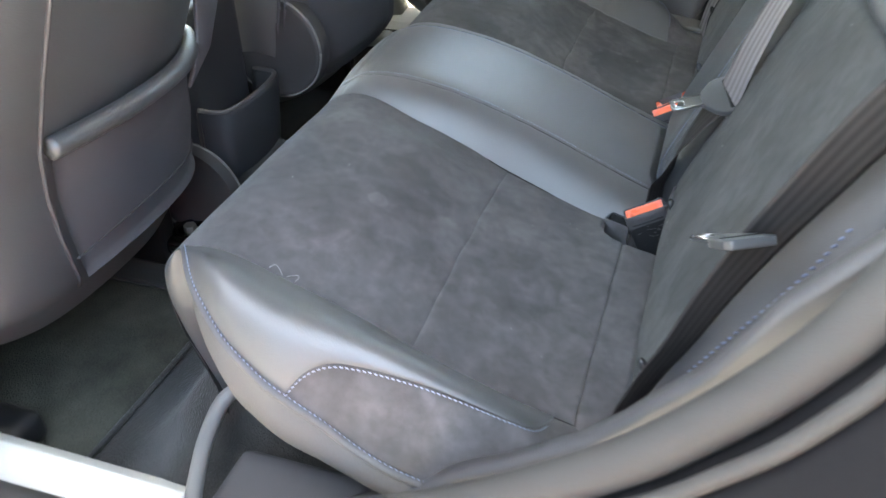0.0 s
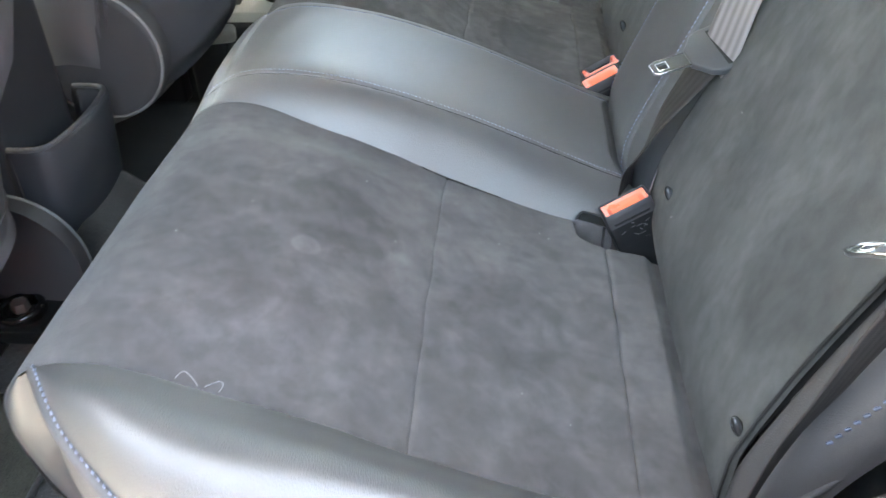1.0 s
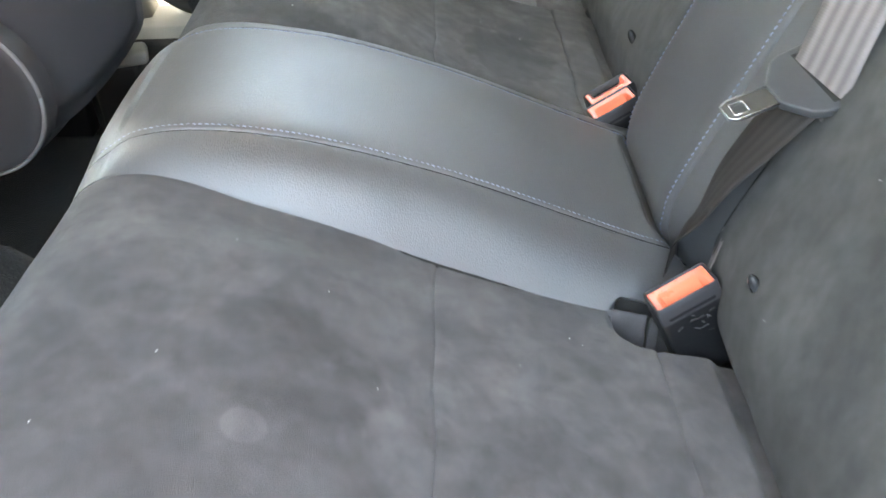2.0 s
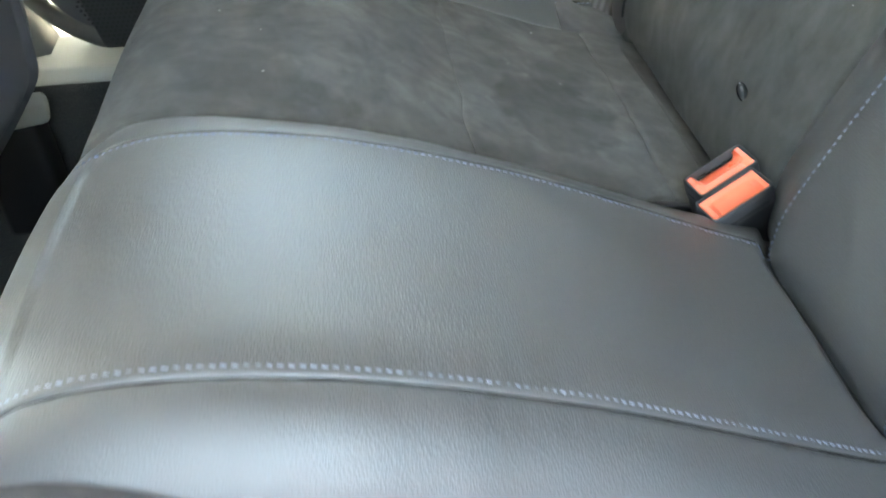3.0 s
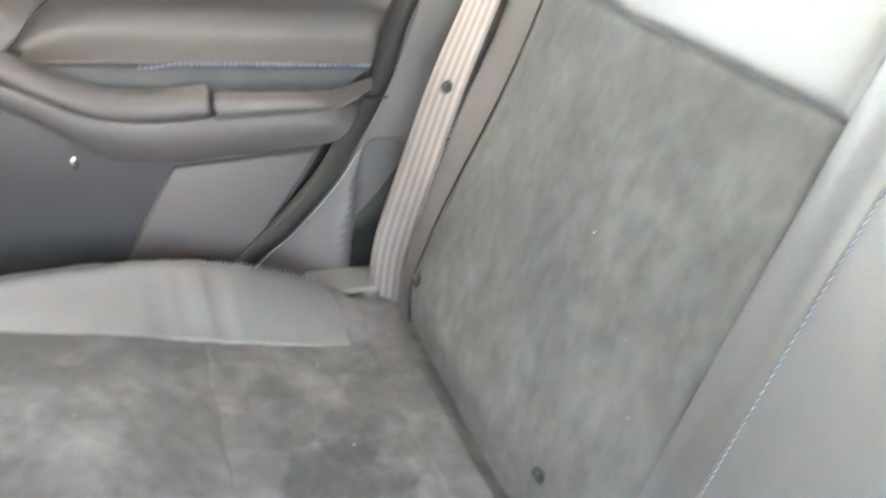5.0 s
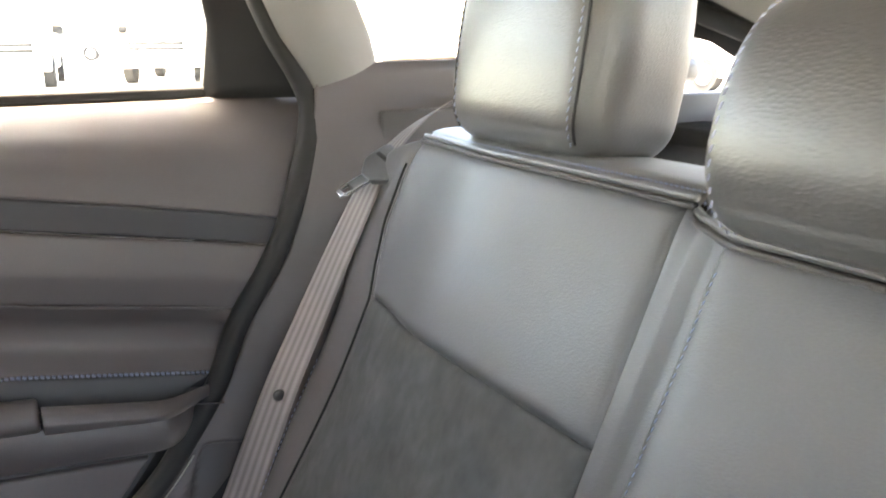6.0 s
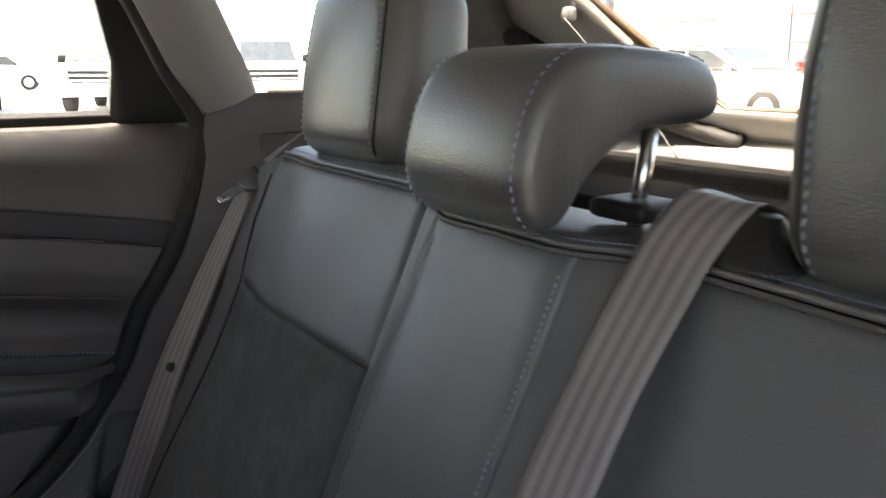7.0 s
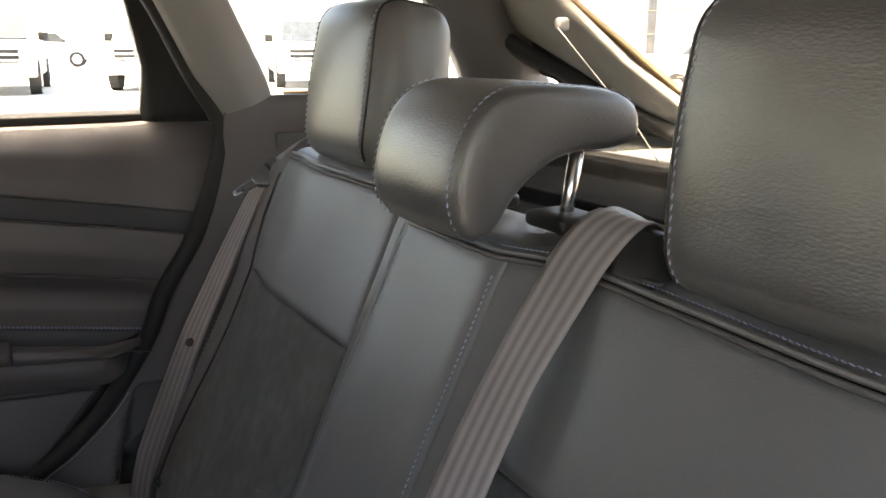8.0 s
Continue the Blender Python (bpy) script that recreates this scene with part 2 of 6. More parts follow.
def curve(points, n):
    """n + 1 points at even arc length along a Catmull-Rom curve through the points."""
    p = [Vector(q) for q in points]
    p = [2 * p[0] - p[1]] + p + [2 * p[-1] - p[-2]]
    dense = []
    for i in range(1, len(p) - 2):
        for k in range(16):
            t = k / 16
            a, b, c, d = p[i - 1:i + 3]
            dense.append(0.5 * (2 * b + (c - a) * t + (2 * a - 5 * b + 4 * c - d) * t * t + (3 * b - a - 3 * c + d) * t ** 3))
    dense.append(p[-2])
    length = [0.0]
    for a, b in zip(dense, dense[1:]):
        length.append(length[-1] + (b - a).length)
    out, j = [], 0
    for i in range(n + 1):
        s = length[-1] * i / n
        while j < len(dense) - 2 and length[j + 1] < s:
            j += 1
        w = (s - length[j]) / max(1e-9, length[j + 1] - length[j])
        out.append(dense[j].lerp(dense[j + 1], min(1, w)))
    return out


def lin(a, b, n):
    return [a + (b - a) * i / n for i in range(n + 1)]


def smooth01(t):
    t = max(0.0, min(1.0, t))
    return t * t * (3 - 2 * t)


def steps(a, b, d, edge=0.009):
    """Sample places from a to b about d apart, closer together near both ends."""
    n = max(2, int(round(abs(b - a) / d)))
    s = [a + (b - a) * i / n for i in range(n + 1)]
    sign = 1 if b > a else -1
    for f in (0.12, 0.35, 0.7, 1.1):
        s += [a + sign * edge * f, b - sign * edge * f]
    s = sorted({round(q, 5) for q in s}, reverse=b < a)
    return s


def panel(fn, us, vs, roll=0.008, depth=0.006, uscale=1.0, vscale=1.0, edges=(1, 1, 1, 1), rough=0.0, seed=0.0, pucker=0.0):
    """An upholstered sheet over fn(u, v) whose borders roll down into the seams round it."""
    bm = bmesh.new()
    grid = []
    u0, u1, v0, v1 = us[0], us[-1], vs[0], vs[-1]
    e = 1e-4
    for u in us:
        row = []
        for v in vs:
            p = fn(u, v)
            n = (fn(u + e, v) - fn(u - e, v)).cross(fn(u, v + e) - fn(u, v - e))
            n = n.normalized() if n.length > 1e-12 else Vector((0, 0, 1))
            if n.dot(Vector((-0.45, 0, 0.9))) < 0:
                n = -n
            drop = 0.0
            for on, d in zip(edges, (abs(u - u0) * uscale, abs(u - u1) * uscale, abs(v - v0) * vscale, abs(v - v1) * vscale)):
                if on and d < roll:
                    drop = max(drop, depth * (1 - math.sqrt(max(0, 1 - (1 - d / roll) ** 2))))
            if rough:
                calm = min(1.0, min(abs(u - u0) * uscale, abs(u - u1) * uscale, abs(v - v0) * vscale, abs(v - v1) * vscale) / 0.02)
                drop -= calm * (rough * noise.noise(p * 7 + Vector((seed, 0, 0))) + 0.35 * rough * noise.noise(p * 23))
            dv = (min(abs(v - v0), abs(v - v1)) if edges[3] else abs(v - v0)) * vscale
            if pucker and dv < 0.022:
                drop += pucker * noise.noise(Vector((u * uscale * 120, 3.7 if v - v0 < v1 - v else 9.1, dv * 30))) * (1 - dv / 0.022)
            row.append(bm.verts.new(p - n * drop))
        grid.append(row)
    for i in range(len(us) - 1):
        for j in range(len(vs) - 1):
            bm.faces.new((grid[i][j], grid[i + 1][j], grid[i + 1][j + 1], grid[i][j + 1]))
    return bm


def grid_sheet(fn, us, vs):
    bm = bmesh.new()
    g = [[bm.verts.new(fn(u, v)) for v in vs] for u in us]
    for i in range(len(us) - 1):
        for j in range(len(vs) - 1):
            bm.faces.new((g[i][j], g[i + 1][j], g[i + 1][j + 1], g[i][j + 1]))
    return bm


def tube(bm, pts, r, seg=8, flat=1.0, up=Vector((0, 0, 1))):
    """A round rod along pts added to bm; r a number or one per point."""
    rings = []
    for i, p in enumerate(pts):
        t = (pts[min(i + 1, len(pts) - 1)] - pts[max(i - 1, 0)]).normalized()
        a = t.cross(up)
        a = a.normalized() if a.length > 1e-4 else t.cross(Vector((1, 0, 0))).normalized()
        b = a.cross(t)
        rr = r[i] if isinstance(r, (list, tuple)) else r
        rings.append([bm.verts.new(p + rr * (math.cos(k * math.tau / seg) * a + flat * math.sin(k * math.tau / seg) * b)) for k in range(seg)])
    for r0, r1 in zip(rings, rings[1:]):
        for k in range(seg):
            bm.faces.new((r0[k], r0[(k + 1) % seg], r1[(k + 1) % seg], r1[k]))
    bm.faces.new(rings[0][::-1])
    bm.faces.new(rings[-1])
    return bm


def rod(pts, r, seg=10, flat=1.0):
    return tube(bmesh.new(), [Vector(p) for p in pts], r, seg, flat)


def rounded_box(size, r, at=(0, 0, 0), n=6, m=None):
    """A box whose edges and corners are rounded with radius r."""
    bm = bmesh.new()
    bmesh.ops.create_cube(bm, size=2.0)
    bmesh.ops.subdivide_edges(bm, edges=bm.edges, cuts=n, use_grid_fill=True)
    h = Vector(size) / 2
    for v in bm.verts:
        c = Vector([math.copysign(abs(x) ** 0.55, x) * s for x, s in zip(v.co, h)])
        inner = Vector([max(-(s - r), min(s - r, x)) for x, s in zip(c, h)])
        d = c - inner
        if d.length > 1e-9:
            d = d.normalized() * r
        v.co = inner + d
        if m:
            v.co = m @ v.co
        v.co += Vector(at)
    return bm


def bevel_box(size, at=(0, 0, 0), r=0.003, seg=2, m=None):
    bm = bmesh.new()
    bmesh.ops.create_cube(bm, size=1.0)
    for v in bm.verts:
        v.co = Vector([a * b for a, b in zip(v.co, size)])
    bmesh.ops.bevel(bm, geom=bm.edges[:], offset=r, segments=seg, affect="EDGES", profile=0.6)
    for v in bm.verts:
        v.co = (m @ v.co if m else v.co) + Vector(at)
    return bm


def slab(outline, frm, to, r=0.0):
    """A prism: outline is a list of 3D points in a plane, pushed from offset frm to offset to (vectors)."""
    bm = bmesh.new()
    a = [bm.verts.new(Vector(p) + Vector(frm)) for p in outline]
    b = [bm.verts.new(Vector(p) + Vector(to)) for p in outline]
    k = len(outline)
    bm.faces.new(a)
    bm.faces.new(b[::-1])
    for i in range(k):
        bm.faces.new((a[i], a[(i + 1) % k], b[(i + 1) % k], b[i]))
    if r:
        bmesh.ops.recalc_face_normals(bm, faces=bm.faces)
        bmesh.ops.bevel(bm, geom=bm.edges[:], offset=r, segments=2, affect="EDGES", profile=0.6)
    return bm


def stitches(pts, normal, length=0.0042, gap=0.0026, r=0.0007, side=Vector((0, 0, 0)), skew=0.25):
    """A row of short threads along pts, each a little arched bar."""
    bm = bmesh.new()
    acc, want = 0.0, 0.0
    for a, b in zip(pts, pts[1:]):
        seg = (b - a).length
        if seg < 1e-9:
            continue
        t = (b - a) / seg
        while want < acc + seg:
            p = a + t * (want - acc)
            n = normal(p) if callable(normal) else normal
            n = (n - t * n.dot(t)).normalized()
            s = t.cross(n)
            d = (t + skew * s).normalized()
            c = p + side + n * r * 0.4
            ring0 = [bm.verts.new(c - d * length / 2 + s * x + n * z) for x, z in ((-r, -r), (r, -r), (0, r * 0.2))]
            ring1 = [bm.verts.new(c + s * x * 1.3 + n * z) for x, z in ((-r, -r), (r, -r), (0, r * 1.3))]
            ring2 = [bm.verts.new(c + d * length / 2 + s * x + n * z) for x, z in ((-r, -r), (r, -r), (0, r * 0.2))]
            for q0, q1 in ((ring0, ring1), (ring1, ring2)):
                for k in range(3):
                    bm.faces.new((q0[k], q0[(k + 1) % 3], q1[(k + 1) % 3], q1[k]))
            want += length + gap
        acc += seg
    return bm


def ribbon(pts, across, width=0.047, thick=0.0013, n=60):
    """A belt along the curve through pts; across gives the width direction at each of them."""
    path = curve(pts, n)
    ac = curve(across, n)
    bm = bmesh.new()
    uv = bm.loops.layers.uv.new("UVMap")
    rows, dist, last = [], 0.0, path[0]
    for i, p in enumerate(path):
        t = (path[min(i + 1, n)] - path[max(i - 1, 0)]).normalized()
        a = (ac[i] - t * ac[i].dot(t)).normalized()
        nn = a.cross(t).normalized()
        dist += (p - last).length
        last = p
        row = []
        for k in range(9):
            x = (k / 8 - 0.5) * width
            lift = thick / 2 * (1 if 0 < k < 8 else 0.3)
            row.append((bm.verts.new(p + a * x + nn * lift), bm.verts.new(p + a * x - nn * lift), k / 8, dist))
        rows.append(row)

    def face(vs, uvs):
        f = bm.faces.new(vs)
        for lp, q in zip(f.loops, uvs):
            lp[uv].uv = q
    for r0, r1 in zip(rows, rows[1:]):
        for k in range(8):
            a, b, c, d = r0[k], r0[k + 1], r1[k + 1], r1[k]
            q = [(w[2], w[3]) for w in (a, b, c, d)]
            face([w[0] for w in (a, b, c, d)], q)
            face([w[1] for w in (d, c, b, a)], q[::-1])
        for k in (0, 8):
            a, d = r0[k], r1[k]
            face([a[0], d[0], d[1], a[1]], [(a[2], a[3]), (d[2], d[3]), (d[2], d[3]), (a[2], a[3])])
    return bm


# ---- rear bench: the cushion ----
CUSHION = curve([(0.030, 0, 0.440), (0.012, 0, 0.466), (-0.055, 0, 0.485), (-0.12, 0, 0.503), (-0.215, 0, 0.541), (-0.265, 0, 0.572), (-0.31, 0, 0.597),
                 (-0.36, 0, 0.609), (-0.41, 0, 0.616), (-0.447, 0, 0.611), (-0.475, 0, 0.592), (-0.489, 0, 0.560), (-0.484, 0, 0.50), (-0.46, 0, 0.43), (-0.45, 0, 0.37)], 400)
C_LEN = sum((b - a).length for a, b in zip(CUSHION, CUSHION[1:]))


def along(path, s, total):
    f = max(0.0, min(0.99999, s / total)) * (len(path) - 1)
    i = int(f)
    return path[i].lerp(path[i + 1], f - i)


def cushion_s(x):
    """Arc length on the cushion's upper face at depth x."""
    for i in range(len(CUSHION) - 1):
        if CUSHION[i + 1].x <= x:
            w = (CUSHION[i].x - x) / max(1e-9, CUSHION[i].x - CUSHION[i + 1].x)
            return C_LEN * (i + w) / (len(CUSHION) - 1)
    return C_LEN


def soft(xs, ys, w):
    """A smoothed table: the broken line through (xs, ys) averaged over a window of half width w."""
    grid = np.linspace(xs[0] - w, xs[-1] + w, 400)
    vals = np.mean([np.interp(grid + o, xs, ys) for o in np.linspace(-w, w, 21)], axis=0)
    vals = np.mean([np.interp(grid + o, grid, vals) for o in np.linspace(-w / 2, w / 2, 15)], axis=0)
    return lambda x: float(np.interp(x, grid, vals))


LIFT = soft([-0.45, -0.42, -0.37, -0.30, -0.20, -0.10, -0.05, 0.01], [0.020, 0.025, 0.030, 0.038, 0.057, 0.047, 0.036, 0.030], 0.05)
CROWN = soft([-0.45, -0.40, -0.34, -0.29, -0.21, -0.11, -0.04, 0.0], [0.10, 0.12, 0.15, 0.19, 0.30, 0.26, 0.12, 0.05], 0.03)
MIDZ = soft([-0.48, -0.465, -0.455, -0.445, -0.433, -0.422, -0.40, -0.377, -0.355, -0.334, -0.31, -0.265, -0.215, -0.17, -0.12, -0.055, 0.01, 0.03],
            [0.594, 0.615, 0.6245, 0.6305, 0.6347, 0.6364, 0.6376, 0.6368, 0.6345, 0.6308, 0.626, 0.612, 0.594, 0.575, 0.552, 0.522, 0.496, 0.480], 0.014)
S_NOSE = cushion_s(-0.45)
MID, EDGE = 0.088, 0.145          # half widths of the centre panel and of its sloping sides


def mid_y(x, y):
    """Half width of the centre panel: a little wider in front on the left side."""
    return float(np.interp(x, [-0.45, -0.35, -0.2, 0.0], [0.108, 0.103, 0.099, 0.097] if y < 0 else [0.079, 0.081, 0.088, 0.090]))


def edge_y(x, y):
    return float(np.interp(x, [-0.47, -0.42, -0.35, -0.25, 0.0], [0.128, 0.132, 0.141, 0.147, 0.155] if y < 0 else [0.125, 0.130, 0.138, 0.146, 0.152]))


SIDE = 0.503                      # where the suede meets the side bolster


outer_soft = soft([-0.50, -0.452, -0.436, -0.412, -0.363, -0.311, -0.2, 0.02], [0.44, 0.503, 0.524, 0.554, 0.590, 0.609, 0.612, 0.595], 0.014)


def outer_y(x):
    return max(SIDE + 0.002, outer_soft(x))


WELL_Y = (0.155, 0.146)           # middles of the two buckle wells


def cushion(s, y):
    p = along(CUSHION, s, C_LEN)
    a = abs(y)
    my, ey = mid_y(p.x, y), edge_y(p.x, y)
    t = max(0.0, min(1.0, (a - my * 0.62) / (ey + 0.001 - my * 0.62)))
    m = 1 - t ** 1.7
    front = smooth01((-0.30 - p.x) / 0.15)
    x, z = p.x + 0.010 * m * front, p.z + m * LIFT(p.x)
    z += 0.006 * m * (1 - (a / my) ** 2) if a < my else 0.0
    z += 0.006 * math.sin(math.pi * max(0, min(1, (a - EDGE) / (SIDE - EDGE)))) * (1 - front * 0.5)
    hem = max(smooth01((a - 0.40) / 0.09), smooth01((0.22 - a) / 0.06) * (1 - 0.4 * m))
    z -= 0.015 * hem * math.exp(-((p.x + 0.315) / 0.062) ** 2)
    if s < S_NOSE:
        k = m * smooth01((p.x + 0.463) / 0.030)
        z = z * (1 - k) + (MIDZ(p.x) + (0.004 * (1 - (a / my) ** 2) if a < my else 0.0)) * k
    if y > 0.15:
        near_seam = math.exp(-((x + 0.20) / 0.05) ** 2)
        z += near_seam * 0.0060 * (0.3 - abs(noise.noise(Vector((x * 30, y * 11 + x * 22, 4.0))))) * smooth01((a - 0.16) / 0.03)
        z += 0.0035 * (0.3 - abs(noise.noise(Vector((x * 12 + y * 9, y * 26, 7.0))))) * math.exp(-((x + 0.13) / 0.05) ** 2) * smooth01((a - 0.18) / 0.04)
    # the well for the buckles
    cy = WELL_Y[y > 0]
    qx, qy = max(0, abs(x + 0.01) - 0.051), max(0, abs(a - cy) - 0.011)
    z -= 0.078 * smooth01((0.0255 - math.hypot(qx, qy)) / 0.009) * smooth01((a - ey - 0.0005) / 0.003)
    # the crease where the cushion dives under the backrest
    fold = -0.007 - 0.026 * smooth01(1 - (a - 0.060) / 0.068)
    if s < S_NOSE:
        deep = 0.006 + 0.005 * smooth01((0.15 - a) / 0.03)
        z -= deep * smooth01((x - fold + 0.010) / 0.010) * smooth01((0.49 - a) / 0.04)
    return Vector((x, y, z))


def bolster(sign):
    def fn(s, t):
        p = along(CUSHION, s, C_LEN)
        w = outer_y(p.x) - SIDE
        fade = smooth01((0.0 - p.x) / 0.10) * smooth01((p.x + 0.462) / 0.09)
        crown = CROWN(p.x)
        u = min(1.0, t / 0.62)
        rise = 0.185 * (0.45 * (1 - (1 - u) ** 2) + 0.55 * smooth01(u)) if t < 0.62 else 0.185 - 0.325 * ((t - 0.62) / 0.38) ** 2
        z = cushion(s, sign * SIDE).z + crown * rise * fade
        return Vector((p.x, sign * (SIDE + w * t), z))
    return fn


INSERT = ([-0.297, -0.291, -0.278, -0.262, -0.235, -0.167, -0.12, -0.092, -0.080, -0.074], [1.0, 0.96, 0.88, 0.82, 0.77, 0.70, 0.66, 0.62, 0.50, 0.0])


def insert_t(x):
    """Where on the bolster's width the leather ends and the suede insert begins; smoothed along the middle."""
    w = max(0.0, min(0.014, (x + 0.297) / 2, (-0.076 - x) / 2))
    return float(np.mean([np.interp(x + o, *INSERT) for o in (-w, -w / 2, 0, w / 2, w)]))


bench = thing("rear_bench_cushion", "charcoal suede and black leather rear seat cushion with blue stitching", "car seat", at=(-0.2, 0, 0.27))


def place(ob, parent):
    """Keep a part where it was built although its thing has an origin of its own."""
    ob.matrix_parent_inverse = Matrix.Translation(-parent.location)
    return ob


def add(name, bm, mat, parent, label="", smooth=True):
    return place(part(name, bm, mat, parent, label, smooth), parent)


FINE = sorted(set(steps(EDGE, SIDE, 0.005) + lin(EDGE + 0.001, EDGE + 0.055, 36)))
FINE_OUT = sorted(set(steps(EDGE, SIDE + 0.07, 0.005) + lin(EDGE + 0.001, EDGE + 0.055, 36)))
S1, S2, S0, SF = cushion_s(-0.215), cushion_s(-0.055), cushion_s(0.012), C_LEN
SFRONT = cushion_s(-0.452)
for sg in (-1, 1):
    def side_of(s, v, sg=sg):
        wander = (0.005 if sg > 0 else 0.0016) * noise.noise(Vector((v * 24, sg * 3.0, 1.0)))
        s = s + wander * (math.exp(-((s - S1) / 0.03) ** 2) + 0.6 * math.exp(-((s - S2) / 0.02) ** 2))
        e = edge_y(along(CUSHION, s, C_LEN).x, sg)
        e -= 0.0005
        return cushion(s, sg * (e + (SIDE - e) * (v - EDGE) / (SIDE - EDGE)))

    def flank_of(s, v, sg=sg):
        x = along(CUSHION, s, C_LEN).x
        a, e = mid_y(x, sg), edge_y(x, sg)
        k = smooth01((x + 0.088) / 0.014)          # beside the buckle well the leather ends higher and turns in
        p = cushion(s, sg * (a + (e - a) * min(v, 1.0) * (1 - 0.13 * k)))
        return p + Vector((0, sg * (e - a) * max(0, v - 1) * (1 - 2 * k), -0.12 * max(0, v - 1) * (1 - 0.5 * k)))
    vs = steps(EDGE, SIDE, 0.007)
    add("front_panel", panel(side_of, steps(S1, SF, 0.008), vs, 0.006, 0.0014, rough=0.0014 if sg < 0 else 0.0022, seed=sg * 3.1), SUEDE if sg < 0 else SUEDE_FAR, bench, "charcoal suede, faintly stained")
    add("middle_panel", panel(side_of, sorted(set(steps(S2, S1, 0.004) + lin(S2 + 0.0008, S2 + 0.03, 18))), FINE, 0.006, 0.0014, rough=0.0012 if sg < 0 else 0.002, seed=sg * 5.7), SUEDE if sg < 0 else SUEDE_FAR, bench, "charcoal suede, faintly stained")
    add("rear_strip", panel(side_of, steps(S0 - 0.02, S2, 0.002), FINE_OUT, 0.007, 0.004, edges=(0, 1, 1, 0)), SUEDE if sg < 0 else SUEDE_FAR, bench, "charcoal suede")
    add("centre_flank", panel(flank_of, steps(S0 - 0.02, SF, 0.0025), [0, .012, .028, .05, .08] + [i / 14 for i in range(2, 13)] + [.92, .96, .985, 1, 1.05, 1.10], 0.0032, 0.0022, vscale=0.055, edges=(0, 0, 1, 0), pucker=0.0007), LEATHER, bench, "black grained leather")
    bf = bolster(sg)

    def leather_part(s, t, bf=bf):
        return bf(s, t * insert_t(along(CUSHION, s, C_LEN).x))

    def suede_part(s, t, bf=bf):
        k = insert_t(along(CUSHION, s, C_LEN).x)
        return bf(s, k + (1 - k) * t)
    tt = [0, .01, .03, .07, .12, .2, .3, .4, .5, .6, .7, .8, .88, .93, .97, .99, 1]
    add("side_bolster", panel(leather_part, steps(cushion_s(-0.0745), SFRONT, 0.003), tt, 0.0030, 0.0011, vscale=0.09, pucker=0.0005), LEATHER, bench, "black leather bolster")
    add("bolster_insert", panel(suede_part, steps(S0 - 0.02, cushion_s(-0.2945), 0.005), tt, 0.006, 0.003, vscale=0.06, edges=(0, 0, 1, 1)), SUEDE, bench, "charcoal suede insert")
    # welt, its stitching and the skirt below it
    rim = [bf(s, 1.0) for s in steps(S0 - 0.02, SFRONT, 0.006)]
    add("piping", tube(bmesh.new(), [p + Vector((0, sg * 0.001, -0.001)) for p in rim], 0.0042, 8), VINYL, bench, "grey welt")
    add("welt_stitching", stitches([p + Vector((0, -sg * 0.0004, 0.0031)) for p in rim], Vector((0, sg * 0.2, 1)), 0.0034, 0.0020, 0.0009 if sg < 0 else 0.0004), PALE_THREAD, bench, "pale blue stitching")
    bound = [bf(cushion_s(x), insert_t(x)) for x in np.linspace(-0.294, -0.0745, 160)]
    add("insert_stitching", stitches([p + Vector((0.0015, sg * 0.0035, 0.0)) for p in bound], Vector((0, sg * 0.2, 1)), 0.0034, 0.0017, 0.0006), PALE_THREAD, bench, "pale blue stitching")
    bm = bmesh.new()
    rows = []
    for k in range(12):
        f = k / 11
        row = []
        for p in rim:
            inn = 0.075 * f ** 1.6 - 0.016 * math.sin(math.pi * min(1, f * 1.5))
            q = Vector((p.x + 0.05 * f * f * smooth01((-0.36 - p.x) / 0.1), p.y - sg * inn, p.z * (1 - f) + 0.385 * f))
            row.append(bm.verts.new(q))
        rows.append(row)
    for r0, r1 in zip(rows, rows[1:]):
        for i in range(len(rim) - 1):
            bm.faces.new((r0[i], r0[i + 1], r1[i + 1], r1[i]))
    edge = [cushion(s, sg * (SIDE - 0.004)) for s in lin(SFRONT, SF, 11)]
    foot = [rows[k][-1].co.copy() for k in range(12)]
    add("side_skirt", bm, VINYL, bench, "pale grey vinyl skirt")
    cb = bmesh.new()
    cols = []
    for k in range(12):
        a, f = foot[k], edge[k]
        bulge = Vector((-0.55, sg * 0.8, 0)) * 0.012
        cols.append([cb.verts.new(a.lerp(f, j / 6) + bulge * math.sin(math.pi * j / 6) * (1 - 0.5 * k / 11)) for j in range(7)])
    for r0, r1 in zip(cols, cols[1:]):
        for j in range(6):
            cb.faces.new((r0[j], r0[j + 1], r1[j + 1], r1[j]))
    add("front_corner", cb, DULLED_LEATHER, bench, "black leather corner")
def centre_of(s, v):
    x = along(CUSHION, s, C_LEN).x
    return cushion(s, v / MID * (mid_y(x, -1) if v < 0 else mid_y(x, 1)))


